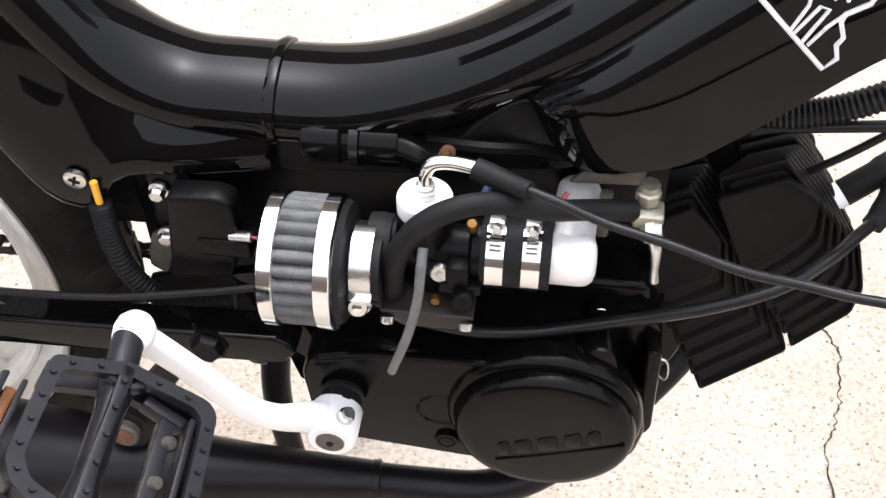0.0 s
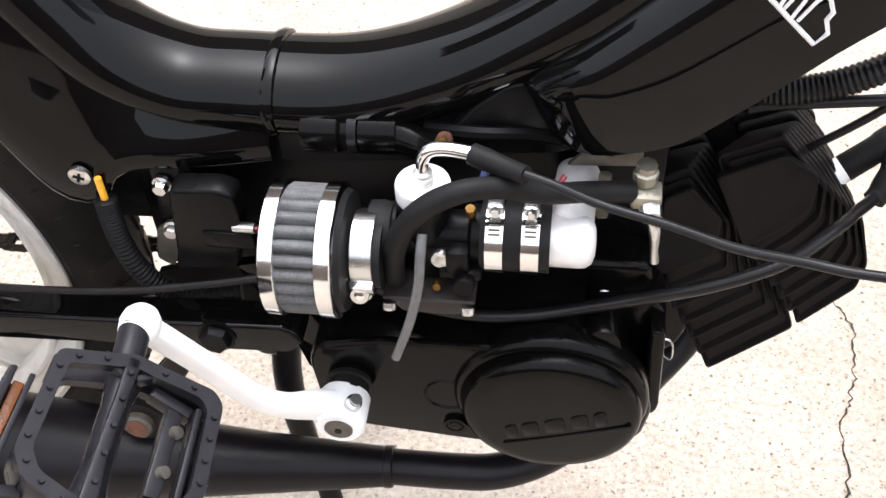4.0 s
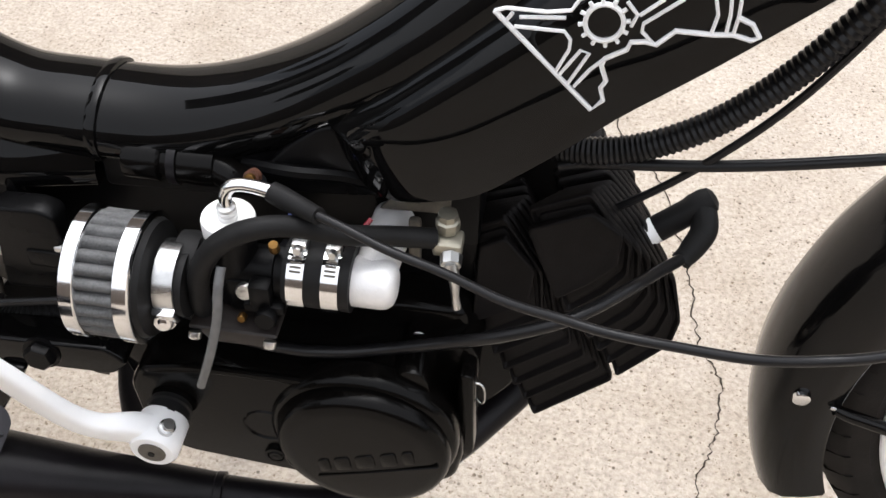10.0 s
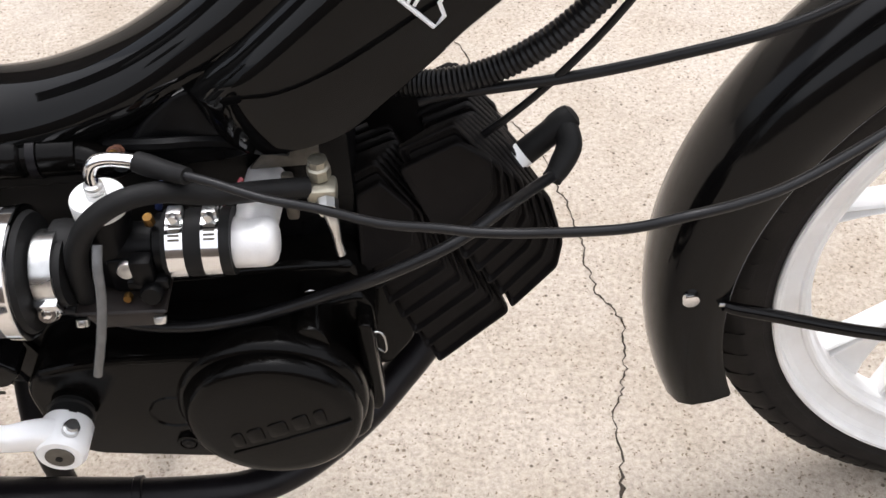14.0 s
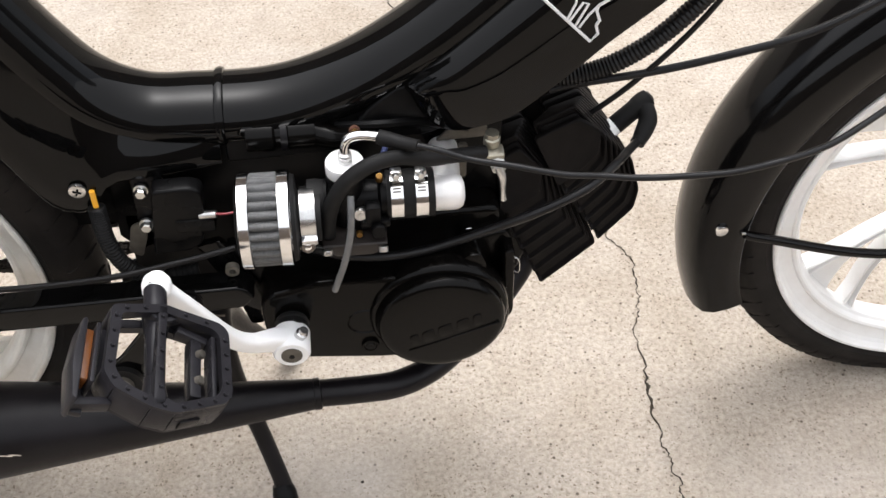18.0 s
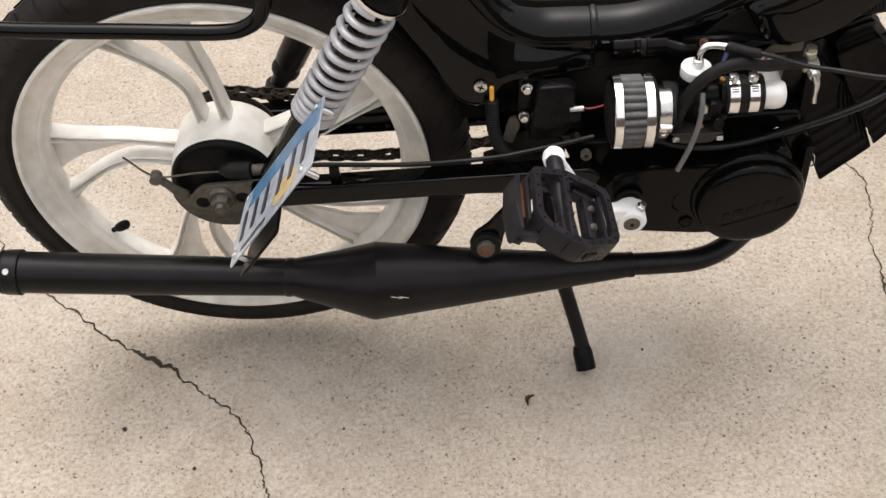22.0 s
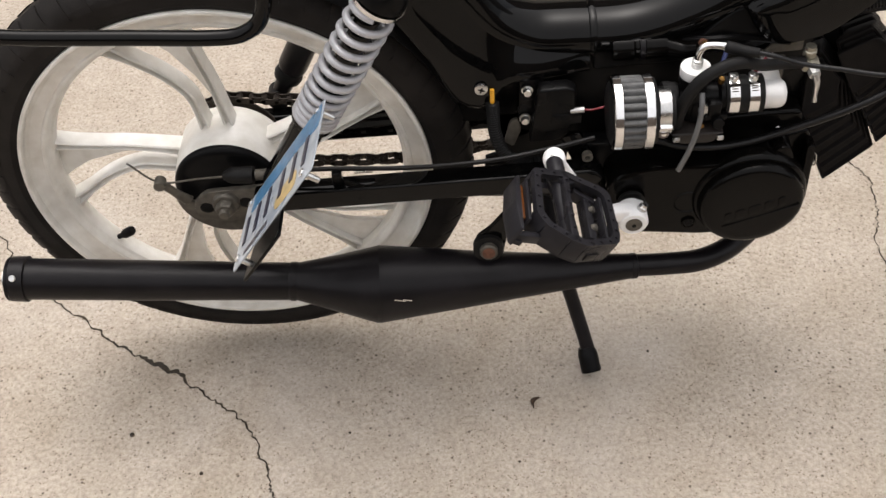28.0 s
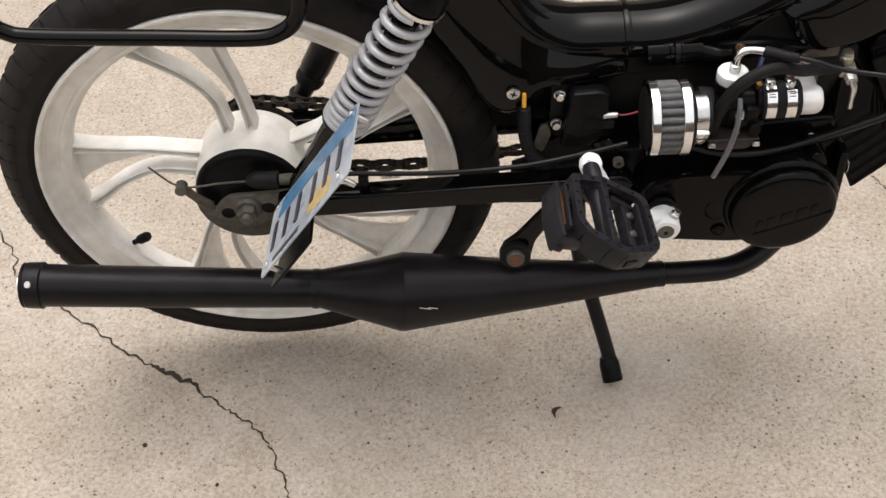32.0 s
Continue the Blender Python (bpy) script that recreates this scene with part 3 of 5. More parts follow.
def swingarm():
    s = part("swingarm", plate_y(rounded([(0.034, 0.297), (0.034, 0.321), (0.066, 0.3265), (0.298, 0.3340), (0.385, 0.3375), (0.396, 0.326), (0.385, 0.313), (0.298, 0.3100), (0.066, 0.3020)], 0.004), -0.082, -0.060, 0.0078, 4), GLOSS, moped, "glossy black tubular swingarm")
    d = part("dropout", plate_y(rounded([(-0.034, 0.276), (-0.036, 0.298), (-0.020, 0.314), (0.05, 0.318), (0.05, 0.298), (0.022, 0.280), (0.0, 0.268)], 0.008, 3), -0.060, -0.053, 0.0015), GREASE, s, "greasy bare steel axle dropout")
    for x, z in ((-0.022, 0.292), (0.021, 0.297)):
        part("dropout_hole", lathe([(0, 0.0005), (0.0062, 0.0005), (0.0075, 0), (0, -0.001)], (x, -0.0602, z), (0, -1, 0), 16), PLASTIC, d)
    part("far_arm", plate_y(rounded([(-0.03, 0.276), (-0.03, 0.302), (0.066, 0.306), (0.36, 0.318), (0.36, 0.272), (0.066, 0.2645)], 0.004), 0.066, 0.086, 0.0045, 3), GLOSS, s)
    part("chain_guard", plate_y([(0.07, 0.294), (0.07, 0.312), (0.20, 0.318), (0.20, 0.300)], 0.064, 0.070, 0.001), GLOSS, s)
    part("cable_bracket", plate_y([(0.118, 0.325), (0.118, 0.344), (0.128, 0.344), (0.128, 0.325)], -0.074, -0.064, 0.001), PLASTIC, s)
    part("cable_clip", block((0.020, 0.006, 0.003), pose(0.150, -0.062, 0.336)), STEEL, s)
    part("brake_cable_housing", tube([(0.058, -0.060, 0.339), (0.11, -0.066, 0.345), (0.20, -0.072, 0.346), (0.28, -0.074, 0.352), (0.34, -0.072, 0.362), (0.385, -0.070, 0.372)], 0.0025, 8, 8), CABLEM, s, "black brake cable along the arm")
    bolt((0.342, -0.0815, 0.3265), (0, -1, 0.1), 0.0098, 0.008, s, PLASTIC, "pivot_bolt", "dark hexagon pivot bolt", washer=0.0118, sides=6)

    part("cable_eye", lathe([(0.0028, -0.003), (0.0055, -0.003), (0.0055, 0.003), (0.0028, 0.003)], (0.379, -0.066, 0.3435), (0, 1, 0), 18, closed=True), GREASE, s)


swingarm()


# ---------- frame ----------
def frame_parts():
    spine = [(0.150, 0.0, 0.72), (0.185, 0.0, 0.645), (0.226, 0.0, 0.575), (0.262, 0, 0.514), (0.290, 0, 0.479), (0.325, 0, 0.460), (0.365, 0, 0.457), (0.42, 0, 0.458), (0.465, 0, 0.470), (0.51, 0, 0.492), (0.56, 0.0, 0.529), (0.62, 0.005, 0.585), (0.72, 0.01, 0.685), (0.80, 0.015, 0.765)]
    f = part("frame", tube(spine, [0.024] * 9 + [0.025, 0.026, 0.028, 0.030, 0.03], 32, 10, flat=1.42), GLOSS, moped, "glossy black pressed steel step-through frame")
    # rolled flange seam along the tube and the butt weld
    seam = lathe([(0.0225, -0.004), (0.0252, -0.003), (0.0260, 0), (0.0252, 0.003), (0.0225, 0.004)], (0.384, 0, 0.4573), (1, 0, 0.01), 36)
    for v in seam.verts:
        v.co.y *= 1.42
        v.co += (v.co - Vector((0.384, 0, 0.4573))).normalized() * 0.0009 * noise.noise(v.co * 160)
    part("weld_seam", seam, GLOSS, f, "lumpy weld round the tube")
    def loft(upper, lower, half, n=44, start=False, flat=False):
        """Pressed sides between the tube and a lower rim, swelling outwards from the tube."""
        bm = bmesh.new()
        a = [Vector((x, 0, z)) for x, z in upper]
        b = [Vector((x, 0, z)) for x, z in lower]

        def spread(line):
            p = smooth_path(line, 12)
            d = [0.0]
            for q, r in zip(p, p[1:]):
                d.append(d[-1] + (r - q).length)
            return [Vector([float(np.interp(d[-1] * k / n, d, [v[c] for v in p])) for c in range(3)]) for k in range(n + 1)]

        a, b = spread(a), spread(b)
        prof = [(0.0, 0.0), (0.0, 0.62), (0.003, 0.76), (0.007, 0.88), (0.012, 0.96), (0.018, 1.0), (0.5, 1.0), (0.90, 1.0), (0.97, 0.985), (1.0, 0.93), (1.0, 0.0)]
        if flat:
            prof = [(0.0, 0.0), (0.0, 0.60), (0.2, 0.74), (0.4, 0.86), (0.6, 0.955), (0.75, 1.0), (0.92, 1.0), (0.975, 0.985), (1.0, 0.95), (1.0, 0.0)]
        rows = []
        for k, (p, q) in enumerate(zip(a, b)):
            row = []
            near = min(1.0, (k if start else n - k) / (10 if flat else 7))
            draw = 0.66 + 0.34 * math.sin(near * math.pi / 2)
            for side in (-1, 1):
                for u, w in (prof if side < 0 else prof[-2:0:-1]):
                    v = p.lerp(q, min(u / max((q - p).length, 0.006), 0.45) if u < 0.1 else u)
                    row.append(bm.verts.new((v.x, side * half * w * draw, v.z)))
            rows.append(row)
        m = len(rows[0])
        for p, q in zip(rows, rows[1:]):
            for k in range(m):
                bm.faces.new((p[k], p[(k + 1) % m], q[(k + 1) % m], q[k]))
        bm.faces.new(rows[0])
        bm.faces.new(rows[-1][::-1])
        return bm

    low = [(0.100, 0.72), (0.128, 0.665), (0.150, 0.610), (0.165, 0.560), (0.184, 0.528), (0.201, 0.500), (0.2145, 0.478), (0.228, 0.455), (0.238, 0.432), (0.249, 0.411), (0.260, 0.401), (0.272, 0.399), (0.284, 0.405), (0.292, 0.420), (0.304, 0.427), (0.340, 0.4265), (0.381, 0.426)]
    part("rear_side_plate", loft([(0.152, 0.72), (0.187, 0.645), (0.228, 0.575), (0.264, 0.515), (0.292, 0.480), (0.325, 0.462), (0.350, 0.459), (0.381, 0.4585)], low, 0.050, flat=True), GLOSS, f, "black pressed side plate")
    low = [(0.522, 0.494), (0.534, 0.474), (0.545, 0.464), (0.556, 0.461), (0.575, 0.463), (0.600, 0.471), (0.624, 0.491), (0.648, 0.514), (0.668, 0.534), (0.693, 0.556), (0.719, 0.580), (0.79, 0.65), (0.88, 0.75)]
    part("front_side_plate", loft([(0.518, 0.497), (0.535, 0.509), (0.56, 0.529), (0.62, 0.585), (0.72, 0.685), (0.80, 0.765)], low, 0.055, 56, True), GLOSS, f, "black pressed front half of the frame")
    part("under_channel", plate_y(rounded([(0.385, 0.425), (0.470, 0.430), (0.540, 0.462), (0.56, 0.53), (0.505, 0.50), (0.42, 0.462), (0.385, 0.462)], 0.004, 2), -0.030, 0.030, 0.006, 3), PLASTIC, f)
    part("harness_cover", plate_y(rounded([(0.470, 0.440), (0.495, 0.474), (0.518, 0.493), (0.536, 0.492), (0.548, 0.468), (0.566, 0.458), (0.54, 0.446)], 0.008, 3), -0.036, -0.026, 0.004, 3), PLASTIC, f, "black rubber cover")
    part("inner_web", plate_y([(0.312, 0.345), (0.312, 0.43), (0.60, 0.465), (0.60, 0.36), (0.45, 0.30), (0.40, 0.300), (0.350, 0.325)], -0.020, 0.030, 0.003), PLASTIC, f)
    part("inner_guard", plate_y([(0.285, 0.337), (0.287, 0.43), (0.33, 0.44), (0.33, 0.335), (0.300, 0.318)], -0.012, -0.006, 0.001), PLASTIC, f)
    part("rear_guard", plate_y([(0.245, 0.352), (0.245, 0.45), (0.29, 0.45), (0.288, 0.352)], -0.012, -0.006, 0.001), PLASTIC, f)
    part("lower_guard", plate_y([(0.292, 0.36), (0.292, 0.304), (0.277, 0.298), (0.272, 0.240), (0.36, 0.235), (0.37, 0.36)], -0.012, -0.006, 0.001), PLASTIC, f)
    part("under_seat_cover", plate_y(rounded([(0.030, 0.565), (0.060, 0.548), (0.120, 0.553), (0.165, 0.570), (0.205, 0.640), (0.205, 0.730), (0.020, 0.730)], 0.012, 4), -0.040, 0.060, 0.006, 3), PLASTIC, f, "dark cover under the seat")
    part("seat_cable", tube([(0.060, -0.046, 0.640), (0.110, -0.050, 0.622), (0.150, -0.056, 0.606), (0.185, -0.060, 0.600), (0.205, -0.062, 0.628)], 0.0034, 10, 6), RUBBER, f, "black cable under the seat")
    sc = bolt((0.274, -0.050, 0.4255), (0, -1, 0), 0.0065, 0.003, f, STEEL, "frame_screw", "cross-head zinc screw", sides=20, slot=True)
    cross = block((0.0066, 0.0012, 0.0016), pose(0.274, -0.0534, 0.4255, 0, 20, 0), 0.0003, 1)
    block((0.0016, 0.0012, 0.0066), pose(0.274, -0.0534, 0.4255, 0, 20, 0), 0.0003, 1, cross)
    part("cross_recess", cross, PLASTIC, sc)
    arc = bmesh.new()
    rows = []
    for g in range(22, 84, 3):
        e = Vector((math.cos(radians(g)), 0, math.sin(radians(g))))
        rows.append([arc.verts.new(REAR + e * r + Vector((0, d, 0))) for r, d in ((0.268, -0.040), (0.276, -0.034), (0.279, -0.015), (0.280, 0), (0.279, 0.015), (0.276, 0.034), (0.268, 0.040), (0.266, 0.037), (0.274, 0.030), (0.277, 0), (0.274, -0.030), (0.266, -0.037))])
    for p, q in zip(rows, rows[1:]):
        for k in range(12):
            arc.faces.new((p[k], p[(k + 1) % 12], q[(k + 1) % 12], q[k]))
    part("inner_fender", arc, PLASTIC, f, "black inner rear fender")
    # white line drawing on the side: a crest with a toothed lower edge
    d = bmesh.new()
    yy = -0.0556

    def line(pts, r=0.0009):
        tube([(x, yy, z) for x, z in pts], r, 6, 3, d, raw=True)

    line([(0.604, 0.586), (0.651, 0.538), (0.656, 0.544), (0.654, 0.551), (0.656, 0.555), (0.653, 0.563), (0.654, 0.567), (0.663, 0.573), (0.664, 0.577), (0.670, 0.578), (0.675, 0.577), (0.682, 0.585), (0.698, 0.585), (0.706, 0.586), (0.714, 0.584), (0.717, 0.586), (0.713, 0.592), (0.706, 0.595)], 0.0012)
    line([(0.604, 0.586), (0.609, 0.588), (0.617, 0.588), (0.627, 0.588), (0.637, 0.590), (0.640, 0.596), (0.646, 0.599)])
    line([(0.609, 0.581), (0.612, 0.586)])
    line([(0.615, 0.584), (0.635, 0.586)])
    line([(0.613, 0.579), (0.635, 0.579), (0.638, 0.575), (0.638, 0.570), (0.633, 0.557)])
    line([(0.635, 0.556), (0.643, 0.570), (0.647, 0.569), (0.639, 0.551)])
    line([(0.642, 0.550), (0.648, 0.560), (0.654, 0.567)])
    line([(0.674, 0.577), (0.668, 0.583), (0.668, 0.587), (0.683, 0.601)])
    line([(0.666, 0.591), (0.675, 0.600)])
    line([(0.696, 0.602), (0.698, 0.595), (0.697, 0.586)])
    line([(0.702, 0.603), (0.703, 0.596), (0.703, 0.586)])
    line([(0.706, 0.603), (0.7065, 0.595), (0.706, 0.586)])
    line([(0.660, 0.597), (0.665, 0.591), (0.663, 0.585)])
    # the toothed ring in its middle
    hub = Vector((0.6515, 0.5855))
    line([(hub.x + 0.0082 * math.cos(radians(g)), hub.y + 0.0092 * math.sin(radians(g))) for g in range(0, 361, 15)], 0.0012)
    for g in range(10, 360, 30):
        line([(hub.x + r * math.cos(radians(g)), hub.y + r * 1.1 * math.sin(radians(g))) for r in (0.0085, 0.0112)], 0.0010)
    part("side_decal", d, DECAL, f, "white outline emblem on the side plate")


frame_parts()


# ---------- engine ----------
def engine():
    e = part("engine_case", plate_y(rounded([(0.398, 0.318), (0.407, 0.333), (0.440, 0.3425), (0.521, 0.3448), (0.534, 0.3515), (0.564, 0.3520), (0.579, 0.341), (0.594, 0.315), (0.6045, 0.291), (0.600, 0.262), (0.575, 0.246), (0.500, 0.2430), (0.424, 0.2515), (0.402, 0.268)], 0.008, 4), -0.090, 0.070, 0.005, 4), CASE, moped, "black painted engine case with faded patches")
    part("case_ridge", tube([(0.412, -0.0885, 0.3345), (0.440, -0.0890, 0.3412), (0.48, -0.0892, 0.3430), (0.520, -0.0892, 0.3438), (0.534, -0.0892, 0.3502), (0.5635, -0.0892, 0.3508)], 0.0024, 8, 8), CASE, e)
    part("upper_case", plate_y(rounded([(0.405, 0.31), (0.415, 0.352), (0.47, 0.366), (0.56, 0.372), (0.598, 0.372), (0.604, 0.31)], 0.01, 3), -0.046, 0.055, 0.006, 3), CASE, e)
    part("lower_case", plate_y(rounded([(0.405, 0.30), (0.43, 0.222), (0.50, 0.216), (0.580, 0.236), (0.602, 0.262), (0.606, 0.300), (0.608, 0.345), (0.60, 0.36)], 0.006, 3), -0.060, 0.068, 0.006, 3), CASE, e)
    part("case_neck", plate_y(rounded([(0.585, 0.222), (0.610, 0.226), (0.626, 0.250), (0.638, 0.295), (0.640, 0.365), (0.598, 0.365)], 0.005, 3), -0.003, 0.055, 0.004, 3), CASE, e)
    part("case_flange", plate_y(rounded([(0.562, 0.318), (0.560, 0.352), (0.566, 0.360), (0.577, 0.360), (0.582, 0.350), (0.586, 0.318)], 0.003, 2), -0.086, -0.040, 0.003), CASE, e)
    bolt((0.571, -0.056, 0.353), (0, -0.5, 0.85), 0.0052, 0.006, e, STEEL, "case_bolt", "dull case bolt", sides=12, washer=0.0068)
    # round cover: a slightly domed disc with a soft rim, in a stepped collar
    cov = part("flywheel_cover", lathe([(0, -0.1066), (0.022, -0.1065), (0.042, -0.1060), (0.0480, -0.1052), (0.0512, -0.1032), (0.0528, -0.1000), (0.0535, -0.0955), (0.0535, -0.088), (0, -0.088)], (0.5445, 0, 0.297), (0, 1, 0), 96), CASE, e, "round black cover with raised worn lettering")
    part("cover_collar", lathe([(0.0500, -0.086), (0.0500, -0.0945), (0.0535, -0.0955), (0.0555, -0.0945), (0.0572, -0.0920), (0.0580, -0.0885), (0.0580, -0.080), (0.0500, -0.080)], (0.5435, 0, 0.3000), (0, 1, 0), 80, closed=True), CASE, e)
    # the raised badge as plain leaning shapes, and its underline
    turned = pose(0.5475, -0.1062, 0.2950, 0, -21, 0)
    for x, w in ((-0.0285, 0.0085), (-0.0165, 0.0115), (-0.0015, 0.0135), (0.0140, 0.0115), (0.0265, 0.0085)):
        bm = plate_y(rounded([(x - w / 2, -0.0062), (x + w / 2 - 0.001, -0.0062), (x + w / 2 + 0.002, 0.0062), (x - w / 2 + 0.003, 0.0062)], 0.003, 3), -0.0013, 0.0013, 0.0008)
        bm.transform(turned)
        part("raised_bar", bm, CASE, cov)
    bm = block((0.080, 0.0026, 0.0016), turned @ pose(0.003, 0, -0.0110), 0.0005, 1)
    part("badge_line", bm, CASE, cov)
    part("cast_ring", lathe([(0.0125, -0.0895), (0.0140, -0.0910), (0.0155, -0.0895)], (0.482, 0, 0.294), (0, 1, 0), 32), CASE, e)
    bolt((0.4855, -0.0895, 0.2640), (0, -1, 0), 0.0046, 0.0035, e, PLASTIC, "case_screw", "dark recessed case screw", sides=14, slot=True)
    part("screw_boss", lathe([(0.0048, -0.0885), (0.0054, -0.0925), (0.0072, -0.0925), (0.0080, -0.0885)], (0.4855, 0, 0.2640), (0, 1, 0), 20), CASE, e)
    lug = part("cover_lug", plate_y(rounded([(0.596, 0.272), (0.598, 0.350), (0.6065, 0.350), (0.6095, 0.276), (0.606, 0.268)], 0.003, 2), -0.076, -0.058, 0.002), CASE, e)
    clip = tube([(0.6060, -0.066, 0.3325), (0.6100, -0.066, 0.3320), (0.6125, -0.067, 0.3280), (0.6130, -0.068, 0.3190), (0.6112, -0.068, 0.3165), (0.6085, -0.067, 0.3180), (0.6065, -0.066, 0.3175)], 0.0008, 8, 6)
    part("lug_spring", clip, STEEL, lug, "small bright wire clip")
    part("crank_boss", lathe([(0, -0.070), (0.0205, -0.070), (0.0190, -0.082), (0.0150, -0.088), (0.0150, -0.095), (0.0130, -0.097), (0.0130, -0.112), (0, -0.112)], (0.4225, 0.010, 0.302), (0, 1, 0), 36), RUBBER, e)
    for d in (0.094, 0.099, 0.104):
        part("boss_ring", lathe([(0.0125, -0.0012), (0.0146, 0), (0.0125, 0.0012)], (0.4225, 0.010 - d, 0.302), (0, 1, 0), 28), RUBBER, e)
    part("mount_bracket", plate_y(rounded([(0.352, 0.36), (0.372, 0.365), (0.402, 0.30), (0.398, 0.262), (0.385, 0.26), (0.376, 0.30)], 0.004, 2), -0.055, -0.047, 0.002), GLOSS, e)
    part("engine_cradle", plate_y(rounded([(0.372, 0.345), (0.380, 0.300), (0.392, 0.272), (0.425, 0.262), (0.44, 0.345)], 0.006, 3), -0.050, -0.030, 0.002), PLASTIC, e)
    part("return_spring", tube([(0.362 + 0.012 * math.cos(a * 0.7), -0.058 + 0.002 * a / 6, 0.288 + 0.012 * math.sin(a * 0.7)) for a in range(8)], 0.0012, 6, 4), GREASE, e)


engine()


def cylinder():
    A, N, P0 = Vector((0.924, 0, 0.382)), Vector((-0.382, 0, 0.924)), Vector((0.642, 0, 0.278))
    # outlines along and across the barrel: the outermost small pad, and the widest plate in the middle
    barrel = ([(0.009, 0.131), (0.026, 0.134), (0.037, 0.110), (0.026, 0.088), (-0.012, 0.082)], [(-0.015, 0.132), (0.036, 0.132), (0.052, 0.070), (0.0520, -0.003), (-0.008, -0.024)])
    top = ([(0.0400, 0.1370), (0.0785, 0.1405), (0.0855, 0.1320), (0.0920, 0.1225), (0.0840, 0.1050), (0.0660, 0.0965), (0.0430, 0.0895)], [(0.0560, 0.132), (0.0860, 0.1320), (0.0980, 0.1050), (0.1070, 0.0620), (0.1035, 0.0330), (0.0935, 0.0175), (0.0545, -0.0010)])

    def outline(pair, k, inset=0.0):
        q = min(k, 12 - k) / 6
        pts = [Vector(a).lerp(Vector(b), q) for a, b in zip(*pair)]
        rise = 0.011 * min(1.0, min(k, 12 - k)) * (1 - q)
        pts = [p + Vector((0, rise)) if i < 2 else p for i, p in enumerate(pts)]
        mid = sum(pts, Vector((0, 0))) / len(pts)
        return [p + (mid - p).normalized() * inset for p in pts]

    def plate(pts, y0, y1, rim, bm=None, dish=0.0):
        """A cast plate with rounded corners, a soft outer rim and, inside it, a sunken face."""
        out = rounded(pts, 0.003, 3)
        bm = bm or bmesh.new()
        mid = sum((Vector(p) for p in out), Vector((0, 0))) / len(out)
        loops = []
        steps = [(y1, 0.0), (y0 + rim, 0.0), (y0 + rim * 0.29, rim * 0.29), (y0, rim)]
        if dish:
            steps += [(y0, rim + 0.0008), (y0 + dish, rim + 0.0030)]
        for y, d in steps:
            row = []
            for p in out:
                q = Vector(p) + (mid - Vector(p)).normalized() * d
                row.append(bm.verts.new(P0 + A * q.x + N * q.y + Vector((0, y + 0.25 * (q.y - 0.115), 0))))
            loops.append(row)
        for a, b in zip(loops, loops[1:]):
            for i in range(len(out)):
                j = (i + 1) % len(out)
                bm.faces.new((a[i], a[j], b[j], b[i]))
        bm.faces.new(loops[0][::-1])
        bm.faces.new(loops[-1])
        return bm

    def stack(name, pair, parent, label):
        body = None
        for k in range(13):
            y = -0.026 + 0.0057 * k
            web = part(name if k == 0 else name + "_web", plate(outline(pair, k, 0.007), y + 0.001, y + 0.0068, 0.0005), FIN, body or parent, label if k == 0 else "")
            body = body or web
            part(name + "_fin", plate(outline(pair, k), y, y + 0.0038, 0.0012, dish=0.0030 if k else 0.0007), FIN, body)
        return body

    cyl = stack("cylinder", barrel, moped, "black finned cylinder with its head")
    stack("cylinder_head", top, cyl, "")
    part("head_gasket", plate([(0.020, 0.020), (0.020, 0.150), (0.085, 0.150), (0.085, 0.030)], 0.024, 0.034, 0.001), FIN, cyl)
    part("head_spigot", lathe([(0, -0.02), (0.026, -0.02), (0.026, 0.03), (0, 0.03)], P0 + A * 0.044 + N * 0.050 + Vector((0, 0.014, 0)), A, 32), FIN, cyl)
    # plug, cap and lead
    tip, end = Vector((0.693, 0.0075, 0.3975)), Vector((0.727, 0.0195, 0.4205))
    ax = (end - tip).normalized()
    part("spark_plug", lathe([(0, -0.020), (0.0095, -0.020), (0.0095, -0.002), (0.0080, 0.0), (0.0080, 0.012), (0, 0.012)], tip, ax, 20), CRANKW, cyl, "white ceramic plug body")
    cap = part("plug_cap", lathe([(0, 0.0095), (0.0076, 0.0095), (0.0082, 0.011), (0.0080, 0.032), (0.0088, 0.035), (0.0088, 0.042), (0.0074, 0.0470), (0.004, 0.0490), (0, 0.0495)], tip, ax, 24), RUBBER, cyl, "black elbow plug cap")
    part("cap_sleeve", tube([tip + ax * 0.040, Vector((0.7275, 0.006, 0.4115)), Vector((0.7215, -0.004, 0.4040)), Vector((0.7165, -0.010, 0.4000))], [0.0082, 0.0080, 0.0072, 0.0056], 18, 6), RUBBER, cap)
    part("sleeve_lip", tube([(0.7190, -0.007, 0.4020), (0.7160, -0.0105, 0.3997)], 0.0062, 18, 2), RUBBER, cap)
    part("plug_lead", tube([(0.7180, -0.008, 0.401), (0.7000, -0.034, 0.4115), (0.684, -0.057, 0.4200), (0.656, -0.080, 0.4180), (0.622, -0.084, 0.4020), (0.588, -0.077, 0.3800), (0.554, -0.074, 0.3640), (0.530, -0.077, 0.3600), (0.502, -0.079, 0.3590), (0.470, -0.076, 0.3600), (0.44, -0.066, 0.3620), (0.40, -0.06, 0.36)], 0.0036, 12, 8), CABLEM, cyl, "black rubber ignition lead")


cylinder()


